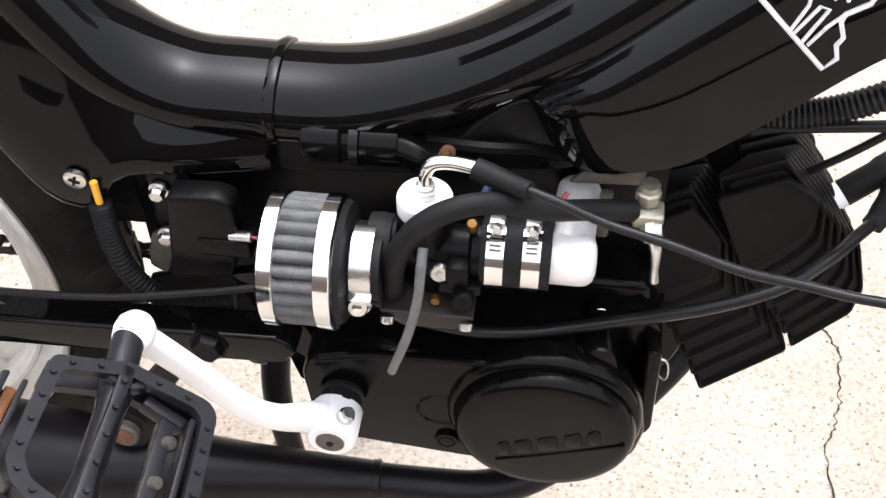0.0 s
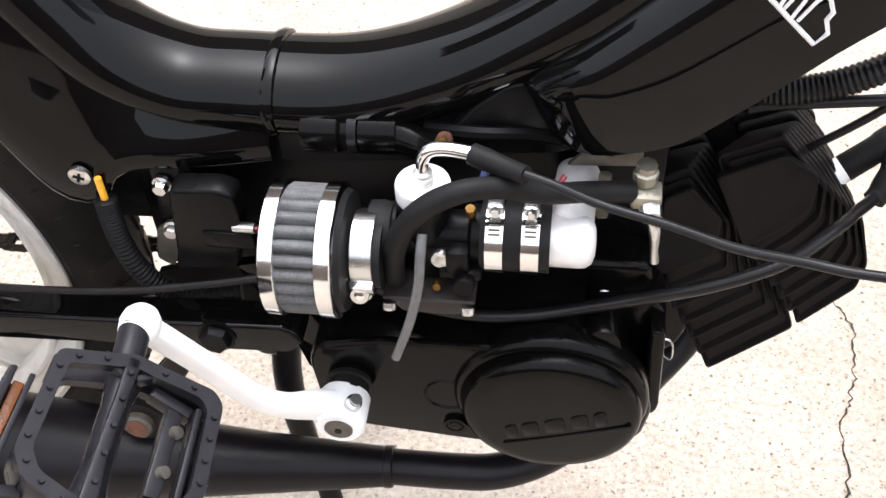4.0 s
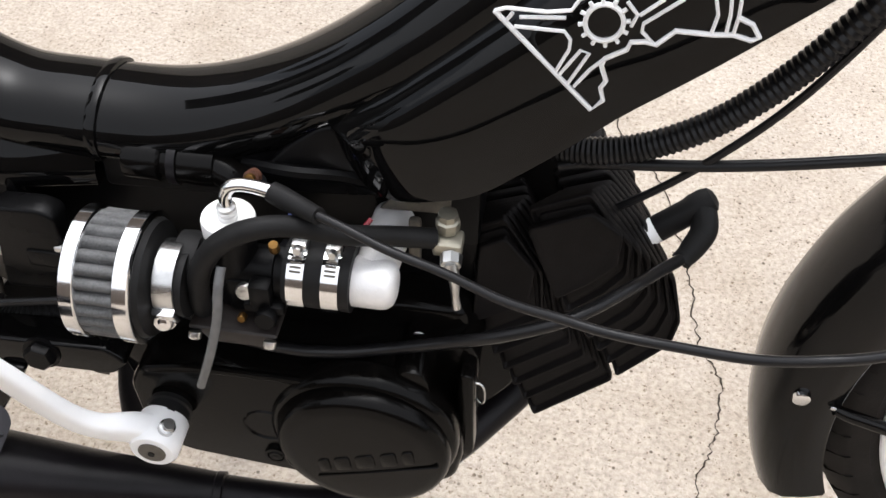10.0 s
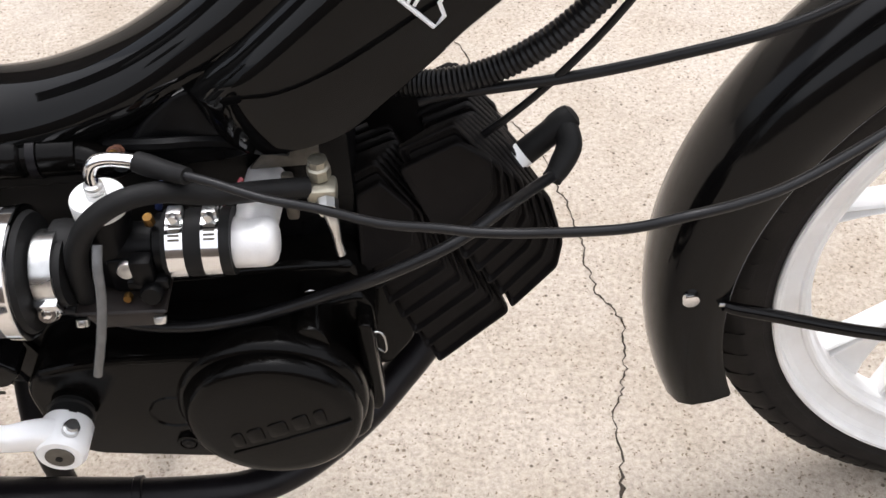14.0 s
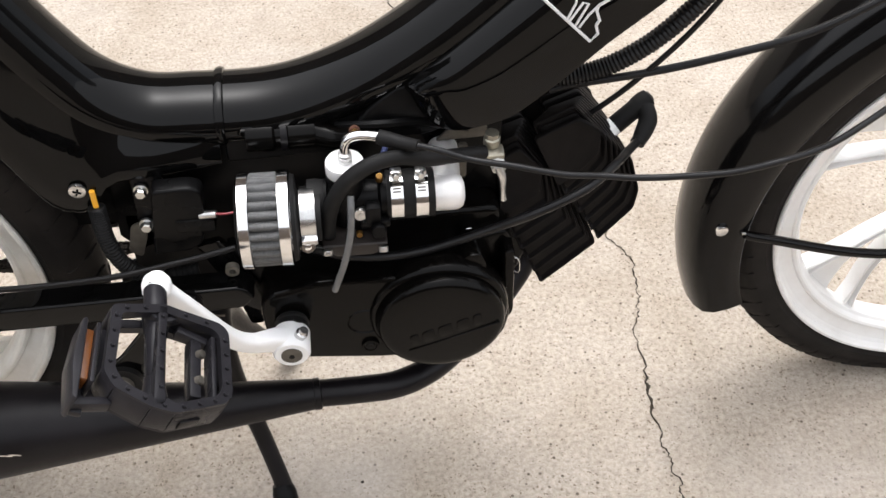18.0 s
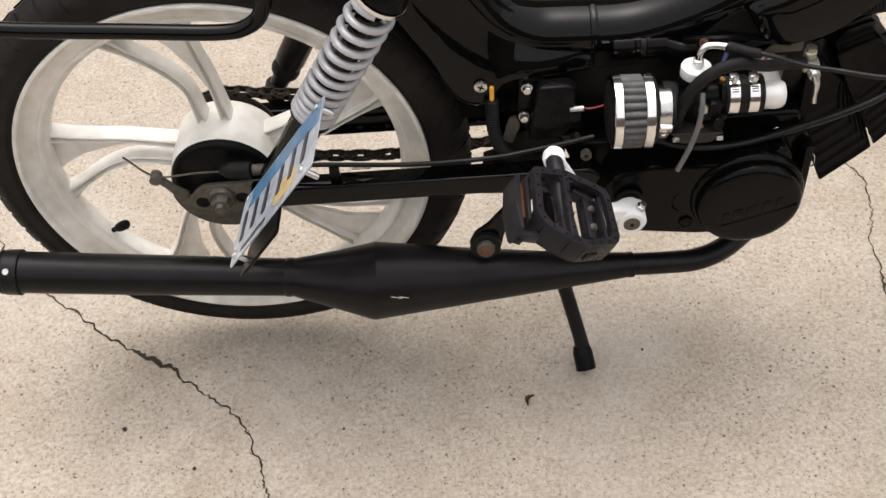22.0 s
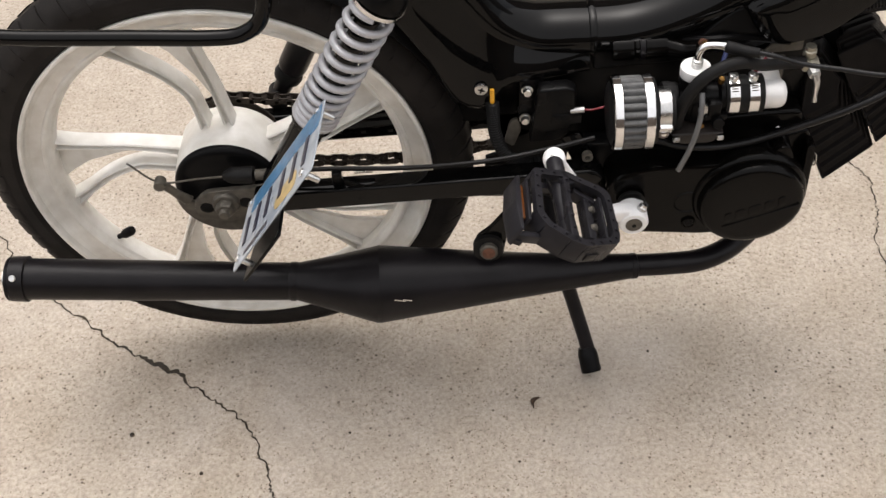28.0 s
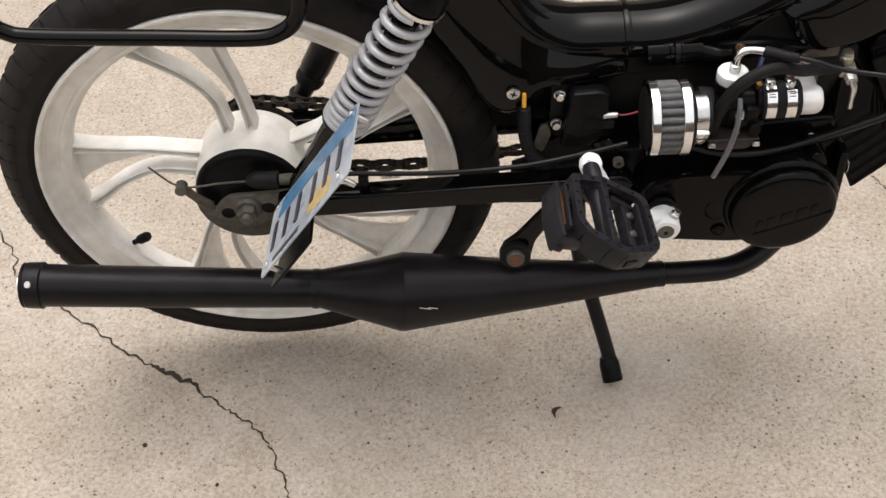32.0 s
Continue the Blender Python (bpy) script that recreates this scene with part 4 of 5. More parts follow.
def carburettor():
    ax = (1, 0, 0)
    cy, cz = -0.075, 0.4225
    c = part("carburettor", lathe([(0, -0.036), (0.0150, -0.036), (0.0150, -0.024), (0.0125, -0.022), (0.0125, 0.014), (0.0165, 0.016), (0.0165, 0.022), (0, 0.022)], (0.483, cy, cz), ax, 28), PLASTIC, moped, "small black slide carburettor")
    part("slide_tower", lathe([(0, -0.02), (0.0130, -0.02), (0.0130, 0.020), (0.0145, 0.021), (0.0145, 0.027), (0, 0.027)], (0.474, cy, cz), (0, 0, 1), 28), PLASTIC, c)
    cap = part("mixing_cap", lathe([(0, 0), (0.0138, 0), (0.0144, 0.001), (0.0144, 0.0085), (0.0138, 0.0100), (0.007, 0.0106), (0, 0.0106)], (0.474, cy, cz + 0.026), (0, 0, 1), 36), ALU, c, "silver mixing chamber cap")
    part("adjuster", lathe([(0, 0), (0.0052, 0), (0.0052, 0.003), (0.0042, 0.0035), (0.0052, 0.004), (0.0052, 0.006), (0.0042, 0.0065), (0.0050, 0.007), (0.0050, 0.0085), (0.0032, 0.0095), (0.0032, 0.011), (0, 0.011)], (0.4745, cy - 0.001, cz + 0.036), (0, 0, 1), 18), STEEL, cap)
    elbow = part("cable_elbow", tube([(0.4745, cy - 0.001, cz + 0.045), (0.4750, cy - 0.001, cz + 0.0525), (0.4790, cy, cz + 0.0580), (0.488, cy + 0.001, cz + 0.0585), (0.503, cy + 0.001, cz + 0.0555)], [0.0034, 0.0034, 0.0036, 0.0036, 0.0042], 14, 6), CHROME, cap, "bent chrome cable elbow")
    bm = block((0.030, 0.022, 0.024), pose(0.487, cy - 0.004, cz - 0.010), 0.003)
    block((0.012, 0.010, 0.018), pose(0.4925, cy - 0.017, cz - 0.002), 0.002, 2, bm)
    block((0.022, 0.008, 0.006), pose(0.494, cy - 0.018, cz - 0.010), 0.0015, 2, bm)
    part("throttle_body", bm, PLASTIC, c)
    bolt((0.483, cy - 0.013, cz - 0.004), (0, -1, 0.25), 0.0052, 0.005, c, STEEL, "idle_screw", "bright idle screw", sides=18, slot=True)
    bowl = part("float_bowl", plate_y(rounded([(0.456, 0.393), (0.458, 0.398), (0.497, 0.398), (0.499, 0.393), (0.494, 0.384), (0.462, 0.384)], 0.006, 3), cy - 0.026, cy + 0.018, 0.006, 3), BROWN, c, "brown-stained float bowl")
    part("bowl_gasket", plate_y(rounded([(0.453, 0.3975), (0.453, 0.4005), (0.502, 0.4005), (0.502, 0.3975)], 0.001, 1), cy - 0.029, cy + 0.02, 0.001, 1), BROWN, bowl)
    for x in (0.457, 0.4985):
        bolt((x, cy - 0.030, 0.3975), (0, -0.6, -0.8), 0.0036, 0.004, bowl, STEEL, "bowl_screw", sides=12)
    bolt((0.496, cy - 0.022, 0.409), (0, -1, 0.2), 0.0060, 0.006, c, PLASTIC, "choke_plug", sides=16)
    bolt((0.4815, cy - 0.020, 0.404), (0, -1, 0.2), 0.0025, 0.004, c, BRASS, "mixture_screw", sides=10)
    bolt((0.4985, cy - 0.004, cz + 0.019), (0, -0.3, 1), 0.0030, 0.006, c, BRASS, "brass_jet", "brass jet holder", sides=8)
    part("air_bell", lathe([(0, -0.006), (0.0180, -0.006), (0.0185, 0.0), (0.0170, 0.006), (0, 0.006)], (0.451, cy - 0.004, cz), ax, 28), RUBBER, c)
    # rubber coupling, two band clamps, and the intake
    joint = part("rubber_coupling", lathe([(0, 0), (0.0186, 0), (0.0186, 0.036), (0, 0.036)], (0.5035, cy, cz), ax, 32), RUBBER, c)
    for x in (0.506, 0.5245):
        band = part("band_clamp", lathe([(0.0184, 0), (0.0198, 0.0004), (0.0198, 0.0096), (0.0184, 0.010)], (x, cy, cz), ax, 40), CHROME, joint, "polished worm-drive band clamp")
        part("clamp_housing", block((0.0085, 0.008, 0.0040), pose(x + 0.005, cy + 0.001, cz + 0.0212, -6), 0.0012), STEEL, band)
        bolt((x + 0.005, cy - 0.003, cz + 0.0215), (0, -1, 0.2), 0.0026, 0.004, band, STEEL, "clamp_screw", sides=8)
        slots = bmesh.new()
        for k in range(4):
            g = radians(112 + k * 7)
            block((0.0060, 0.0007, 0.0012), pose(x + 0.005, cy + 0.0198 * math.cos(g), cz + 0.0198 * math.sin(g), math.degrees(g)), 0.0002, 1, slots)
        part("clamp_slots", slots, GREASE, band)
    elb = part("intake_elbow", lathe([(0, 0), (0.0140, 0), (0.0140, 0.0200), (0.0134, 0.0238), (0.0112, 0.0268), (0.0070, 0.0283), (0, 0.0287)], (0.5345, cy, cz - 0.0015), ax, 36), ALU, c, "cast aluminium intake elbow")
    part("elbow_outlet", tube([(0.5475, cy, cz - 0.001), (0.5490, cy + 0.012, cz), (0.5520, cy + 0.050, cz)], [0.0125, 0.0125, 0.0120], 24, 6), ALU, elb)
    part("intake_flange", block((0.007, 0.005, 0.034), pose(0.566, cy + 0.036, cz - 0.002), 0.002), GREASE, c)
    # pleated cone filter
    fx, fy, fz, L, Rr = 0.3945, -0.090, 0.420, 0.0385, 0.0355
    f = part("air_filter", lathe([(0, 0.0005), (0.030, 0.0005), (0.030, L), (0, L)], (fx, fy, fz), ax, 40), RUBBER, moped, "pleated chrome pod air filter")
    bm = bmesh.new()
    n = 26
    for d0, d1 in ((0.008, L - 0.0085),):
        ring = []
        for k in range(n * 6):
            g = 2 * math.pi * k / (n * 6)
            ph = (k % 6) / 6.0
            r = Rr - 0.0008 - 0.0042 * (1 - abs(math.sin(math.pi * ph)) ** 0.6)
            ring.append((r, g))
        lo = [bm.verts.new((fx + d0, fy + r * math.cos(g), fz + r * math.sin(g))) for r, g in ring]
        hi = [bm.verts.new((fx + d1, fy + r * math.cos(g), fz + r * math.sin(g))) for r, g in ring]
        for k in range(len(ring)):
            j = (k + 1) % len(ring)
            bm.faces.new((lo[k], lo[j], hi[j], hi[k]))
    part("pleats", bm, MESHM, f, "grey gauze pleats")
    for d0, d1 in ((0.0, 0.0095), (L - 0.010, L)):
        part("end_ring", lathe([(Rr - 0.006, d0), (Rr - 0.001, d0), (Rr + 0.0006, d0 + 0.0012), (Rr + 0.0008, d1 - 0.0012), (Rr - 0.0008, d1), (Rr - 0.006, d1)], (fx, fy, fz), ax, 56), CHROME, f, "polished chrome end ring")
    part("end_cover", lathe([(0, L - 0.001), (Rr - 0.002, L - 0.001), (Rr - 0.004, L + 0.003), (0.0225, L + 0.004), (0.0190, L + 0.005), (0.0190, L + 0.021), (0, L + 0.021)], (fx, fy, fz), ax, 40), RUBBER, f, "black rubber neck")
    part("front_cap", lathe([(0, -0.002), (0.026, -0.002), (Rr - 0.004, 0.0006), (0, 0.002)], (fx, fy, fz), ax, 40), RUBBER, f)
    cl = part("neck_clamp", lathe([(0.0185, 0), (0.0210, 0.0005), (0.0210, 0.0115), (0.0185, 0.012)], (0.4385, fy + 0.001, fz + 0.001), ax, 40), STEEL, f, "wide worm-drive hose clamp")
    slots = bmesh.new()
    for k in range(7):
        g = radians(196 + k * 7)
        m = pose(0.4445, fy + 0.001 + 0.0211 * math.cos(g), fz + 0.001 + 0.0211 * math.sin(g), math.degrees(g))
        block((0.0085, 0.0008, 0.0013), m, 0.0002, 1, slots)
    part("clamp_slots", slots, GREASE, cl)
    part("clamp_housing", block((0.013, 0.006, 0.014), pose(0.4445, fy - 0.0185, fz - 0.0075, 24), 0.0015), CHROME, cl)
    bolt((0.4430, fy - 0.0165, fz - 0.0125), (0, -0.85, 0.35), 0.0056, 0.006, cl, CHROME, "clamp_screw", "zinc cross-head screw", sides=18, slot=True, washer=0.0064)


carburettor()


def small_electrics():
    m = part("ignition_box", plate_y(rounded([(0.3205, 0.3615), (0.3290, 0.4280), (0.3570, 0.4295), (0.3660, 0.4250), (0.3650, 0.395), (0.3590, 0.370), (0.350, 0.3635)], 0.004, 3), -0.062, -0.046, 0.0025, 3), PLASTIC, moped, "black ignition box")
    part("ignition_bracket", plate_y(rounded([(0.310, 0.372), (0.312, 0.432), (0.336, 0.436), (0.336, 0.372)], 0.004, 2), -0.044, -0.038, 0.001), PLASTIC, m)
    for x, z in ((0.319, 0.418), (0.317, 0.382)):
        bolt((x, -0.046, z), (0, -1, 0), 0.0046, 0.007, m, STEEL, "box_bolt", "zinc hex bolt", sides=6, washer=0.0056)
    part("box_plug", tube([(0.361, -0.060, 0.400), (0.374, -0.062, 0.402)], [0.0032, 0.0030], 10, 3), STEEL, m, "pale wire connector")
    part("box_wire", tube([(0.373, -0.062, 0.402), (0.385, -0.062, 0.402), (0.41, -0.055, 0.404)], 0.0010, 8, 5), RED, m)
    part("box_foot", plate_y(rounded([(0.342, 0.385), (0.342, 0.398), (0.372, 0.398), (0.372, 0.385)], 0.002, 2), -0.064, -0.05, 0.002), PLASTIC, m)
    part("stay_tab", plate_y(rounded([(0.296, 0.345), (0.302, 0.372), (0.310, 0.376), (0.314, 0.362), (0.306, 0.338)], 0.003, 2), -0.040, -0.036, 0.001), GREASE, m)
    h = part("wire_conduit", tube([(0.2845, -0.052, 0.409), (0.2850, -0.054, 0.395), (0.2860, -0.055, 0.375), (0.2920, -0.056, 0.352), (0.305, -0.056, 0.335), (0.322, -0.056, 0.329), (0.35, -0.05, 0.330)], 0.0058, 12, 14, rib=0.0012), RUBBER, moped, "black corrugated wire conduit")
    part("yellow_wire", tube([(0.2845, -0.052, 0.425), (0.2845, -0.0525, 0.408)], 0.0022, 8, 3), YELLOW, h)
    coil = part("ignition_coil", lathe([(0, 0), (0.0120, 0), (0.0125, 0.002), (0.0125, 0.020), (0.0105, 0.022), (0.0105, 0.030), (0.0125, 0.032), (0.0125, 0.052), (0, 0.054)], (0.402, -0.029, 0.449), (1, 0, 0.02), 24), CASE, moped, "black ignition coil under the frame")
    part("coil_band", lathe([(0.0122, 0), (0.0132, 0), (0.0132, 0.005), (0.0122, 0.005)], (0.428, -0.029, 0.4495), (1, 0, 0.02), 24), SATIN, coil)
    part("coil_boot", tube([(0.455, -0.031, 0.450), (0.470, -0.038, 0.450), (0.482, -0.048, 0.458)], [0.010, 0.009, 0.006], 14, 5), CASE, coil)
    bolt((0.483, -0.058, 0.471), (0, -0.8, 0.5), 0.0030, 0.004, coil, BRASS, "coil_terminal", "brass terminal", sides=10)
    part("coil_collar", lathe([(0, -0.004), (0.0042, -0.004), (0.0042, 0.003), (0, 0.003)], (0.483, -0.056, 0.470), (0, -0.8, 0.5), 14), RUSTY, coil)
    bun = part("loose_wire", tube([(0.470, -0.030, 0.455), (0.50, -0.040, 0.462), (0.53, -0.036, 0.459), (0.57, -0.040, 0.455)], 0.0040, 8, 6), PLASTIC, moped, "loose wires behind the carburettor")
    part("red_wire", tube([(0.534, -0.062, 0.437), (0.540, -0.060, 0.443), (0.545, -0.054, 0.448)], 0.0014, 6, 5), RED, bun)
    part("blue_wire", tube([(0.499, -0.062, 0.436), (0.502, -0.060, 0.446), (0.507, -0.052, 0.456)], 0.0022, 6, 4), BLUE, bun)
    part("alloy_bracket", plate_y(rounded([(0.545, 0.438), (0.560, 0.455), (0.585, 0.458), (0.585, 0.440)], 0.002, 2), -0.036, -0.033, 0.001), GREASE, bun)


small_electrics()


def fuel_parts():
    p = part("fuel_tap", lathe([(0, 0), (0.0060, 0), (0.0066, 0.002), (0.0066, 0.007), (0.0054, 0.008), (0.0054, 0.012), (0, 0.012)], (0.586, -0.053, 0.446), (0, 0, 1), 8), TAPM, moped, "dull metal fuel tap under the frame")
    part("tap_block", block((0.016, 0.013, 0.010), pose(0.587, -0.057, 0.440, 8), 0.002), TAPM, p)
    part("tap_nut", lathe([(0, 0), (0.0062, 0), (0.0056, 0.007), (0, 0.007)], (0.5895, -0.062, 0.436), (0.1, -1, -0.2), 8), STEEL, p)
    part("tap_lever", tube([(0.590, -0.068, 0.436), (0.5925, -0.071, 0.428), (0.5935, -0.071, 0.414), (0.5945, -0.071, 0.405)], [0.0035, 0.0032, 0.0022, 0.0026], 10, 5), STEEL, p, "small bright tap lever")
    part("fuel_hose", tube([(0.580, -0.058, 0.443), (0.558, -0.066, 0.449), (0.535, -0.078, 0.458), (0.512, -0.088, 0.470), (0.492, -0.094, 0.470), (0.474, -0.097, 0.458), (0.4625, -0.097, 0.436), (0.4585, -0.094, 0.410), (0.459, -0.090, 0.392)], [0.0058, 0.0056, 0.0056, 0.0056, 0.0058, 0.0060, 0.0060, 0.0058, 0.0056], 16, 8), RUBBER, moped, "thick black fuel hose looping over the carburettor")
    part("vent_hose", tube([(0.4765, -0.100, 0.447), (0.4760, -0.108, 0.438), (0.4745, -0.113, 0.420), (0.4690, -0.117, 0.396), (0.4600, -0.118, 0.367)], 0.0027, 12, 8), HOSE, moped, "smoky clear vent hose hanging down")


fuel_parts()


def cables():
    t = part("throttle_boot", tube([(0.499, -0.0742, 0.4790), (0.506, -0.077, 0.4782), (0.518, -0.083, 0.4785), (0.527, -0.089, 0.4805)], [0.0055, 0.0058, 0.0050, 0.0044], 16, 5), RUBBER, moped, "black rubber cable boot")
    part("throttle_cable", tube([(0.522, -0.087, 0.481), (0.540, -0.094, 0.480), (0.564, -0.101, 0.475), (0.593, -0.112, 0.476), (0.623, -0.129, 0.481), (0.649, -0.141, 0.488), (0.668, -0.148, 0.491), (0.693, -0.154, 0.495), (0.728, -0.165, 0.506), (0.754, -0.170, 0.517), (0.778, -0.164, 0.518), (0.802, -0.154, 0.519), (0.842, -0.132, 0.524), (0.872, -0.112, 0.527), (0.92, -0.08, 0.545), (0.98, -0.04, 0.60)], 0.0024, 10, 8), CABLEM, t, "long black throttle cable")
    c = part("harness_conduit", tube([(0.600, 0.012, 0.462), (0.630, 0.006, 0.462), (0.657, 0.0, 0.466), (0.686, 0.0, 0.474), (0.716, 0.0, 0.493), (0.742, 0, 0.520), (0.765, 0, 0.553), (0.79, 0, 0.60), (0.81, 0, 0.66)], 0.0070, 14, 20, rib=0.0011), CABLEM, moped, "black corrugated wiring conduit")
    part("brake_cable", tube([(0.640, 0.0, 0.453), (0.657, 0.0, 0.457), (0.723, 0, 0.465), (0.785, 0, 0.4775), (0.844, 0, 0.494), (0.90, 0.005, 0.52), (0.95, 0.01, 0.55)], 0.0034, 10, 7), CABLEM, moped, "black front brake cable")
    part("clutch_cable", tube([(0.665, 0.0, 0.418), (0.695, 0.0, 0.443), (0.723, 0, 0.472), (0.749, 0, 0.505), (0.770, 0, 0.540), (0.80, 0, 0.60)], 0.0024, 8, 6), CABLEM, moped, "thin black control cable")


cables()


# ---------- exhaust ----------
def exhaust():
    prof = [(-0.2405, 0.0225, 0.2390), (-0.2385, 0.0245, 0.2388), (-0.2230, 0.0250, 0.2375), (-0.2220, 0.0226, 0.2374), (-0.10, 0.0222, 0.226), (0.057, 0.0206, 0.2125), (0.059, 0.0215, 0.2122), (0.063, 0.0218, 0.2120), (0.066, 0.0208, 0.2117), (0.110, 0.0315, 0.2055), (0.1525, 0.0428, 0.2005), (0.1545, 0.0430, 0.2003), (0.156, 0.0426, 0.2003), (0.25, 0.0318, 0.1950), (0.35, 0.0213, 0.1902), (0.432, 0.0140, 0.1876), (0.433, 0.0146, 0.1876), (0.438, 0.0146, 0.1875), (0.439, 0.0130, 0.1875)]
    bm = bmesh.new()
    tube([(x, float(np.interp(x, [-0.24, 0.15, 0.33, 0.44], [-0.10, -0.10, -0.0885, -0.080])), z) for x, r, z in prof], [r for x, r, z in prof], 48, 1, bm, raw=True)
    e = part("exhaust", bm, SATIN, moped, "satin black expansion chamber exhaust", 11)
    part("header_pipe", tube([(0.434, -0.080, 0.1875), (0.475, -0.080, 0.1880), (0.508, -0.078, 0.1890), (0.537, -0.066, 0.1895), (0.562, -0.046, 0.1892), (0.589, -0.019, 0.191), (0.612, 0.006, 0.200), (0.6334, 0.028, 0.2135), (0.646, 0.040, 0.236), (0.650, 0.036, 0.285)], [0.0125] * 5 + [0.0130, 0.0135, 0.0137, 0.0137, 0.0137], 24, 8), SATIN, e, "black header pipe")
    part("end_cap", lathe([(0.0120, -0.001), (0.0160, -0.006), (0.0215, -0.004), (0.0240, 0.002), (0.012, 0.002)], (-0.2405, -0.10, 0.239), (-1, 0, 0.08), 40), SATIN, e)
    part("outlet", lathe([(0.0085, -0.004), (0.0105, -0.004), (0.0105, 0.008), (0.0085, 0.008)], (-0.2405, -0.10, 0.239), (-1, 0, 0.08), 24, closed=True), STEEL, e)
    for g in (50, 170, 290):
        d = Vector((0, -math.cos(radians(g)), math.sin(radians(g))))
        bolt(Vector((-0.2305, -0.10, 0.238)) + d * 0.0245, d, 0.0036, 0.0025, e, STEEL, "cap_screw", "bright screw", sides=12)
    # welded hanger with its rusty bolt
    h = part("exhaust_hanger", plate_y(rounded([(0.262, 0.226), (0.262, 0.250), (0.276, 0.262), (0.312, 0.312), (0.330, 0.312), (0.296, 0.254), (0.292, 0.228)], 0.006, 3), -0.086, -0.078, 0.002), GLOSS, e)
    part("hanger_washer", lathe([(0, -0.003), (0.0165, -0.003), (0.0165, 0.006), (0, 0.006)], (0.275, -0.088, 0.240), (0, -1, 0.15), 28), RUBBER, h)
    bolt((0.275, -0.093, 0.2405), (0, -1, 0.15), 0.0100, 0.007, h, GREASE, "hanger_bolt", "steel bolt with a rusty face", sides=12)
    part("rust_face", lathe([(0, 0.0076), (0.0068, 0.0076), (0.0068, 0.0066), (0, 0.0066)], (0.275, -0.093, 0.2405), (0, -1, 0.15), 14), RUSTY, h)
    sc = bmesh.new()
    for x, dx in ((0.178, 0.012), (0.186, 0.010)):
        block((dx, 0.0004, 0.0012), pose(x, -0.1365, 0.2140, -18, 14, 0), 0, 1, sc)
    part("scratch", sc, STEEL, e, "bare scratch in the paint")
    st = part("centre_stand", tube([(0.350, 0.0, 0.225), (0.352, -0.02, 0.19), (0.360, -0.034, 0.142), (0.373, -0.046, 0.097), (0.3895, -0.072, 0.042), (0.3955, -0.086, 0.018)], [0.011, 0.0105, 0.0095, 0.0085, 0.0085, 0.0095], 16, 6), SATIN, moped, "black tubular centre stand leg")
    part("stand_foot", tube([(0.3890, -0.075, 0.036), (0.3915, -0.081, 0.029), (0.3950, -0.094, 0.0145), (0.3955, -0.096, 0.0125)], [0.0092, 0.0122, 0.0124, 0.0112], 16, 5), PLASTIC, st, "worn black foot of the stand")
    part("far_leg", tube([(0.350, 0.0, 0.225), (0.352, 0.03, 0.19), (0.360, 0.05, 0.142), (0.373, 0.07, 0.097), (0.392, 0.10, 0.03), (0.397, 0.106, 0.011)], [0.011, 0.0105, 0.0095, 0.0085, 0.0085, 0.011], 12, 5), SATIN, st)


exhaust()


# ---------- crank and pedal ----------
def crank():
    a = Vector((0.4215, -0.111, 0.3000))
    b = Vector((0.337, -0.1455, 0.4160))
    bm = tube([a, Vector((0.4090, -0.115, 0.3100)), Vector((0.3910, -0.121, 0.3160)), Vector((0.3755, -0.127, 0.3335)), Vector((0.354, -0.1365, 0.379)), b], [0.0125, 0.0098, 0.0078, 0.0072, 0.0068, 0.0072], 24, 8, flat=0.80, square=0.55)
    c = part("crank_arm", bm, CRANKW, moped, "white painted bent crank arm")
    part("crank_eye", lathe([(0, -0.013), (0.0130, -0.013), (0.0152, -0.010), (0.0152, 0.010), (0.0130, 0.013), (0, 0.013)], a, (0, 1, 0), 36), CRANKW, c)
    part("pedal_eye", lathe([(0, -0.0095), (0.0065, -0.009), (0.0095, -0.006), (0.0106, 0.0), (0.0098, 0.005), (0.0070, 0.009), (0, 0.009)], b, (0, 1, 0), 36), CRANKW, c)
    part("axle_end", lathe([(0, 0.0145), (0.0045, 0.0145), (0.0085, 0.0138), (0.0085, 0.012), (0, 0.012)], a, (0, -1, 0), 24), GREASE, c, "grey axle end")
    part("axle_dimple", lathe([(0, 0.0150), (0.0022, 0.0150), (0.0022, 0.0142), (0, 0.0142)], a, (0, -1, 0), 12), PLASTIC, c)
    part("cotter_pin", lathe([(0, 0), (0.0050, 0), (0.0050, 0.005), (0.0036, 0.006), (0.0036, 0.009), (0, 0.009)], a + Vector((0.0075, -0.004, 0.0125)), (0.45, -0.1, 0.9), 14), STEEL, c, "zinc cotter pin and nut")
    part("eye_dimple", lathe([(0, 0.0108), (0.0021, 0.0108), (0.0021, 0.0080), (0, 0.0080)], b, (-0.25, -0.55, 0.80), 12), GREASE, c)


crank()


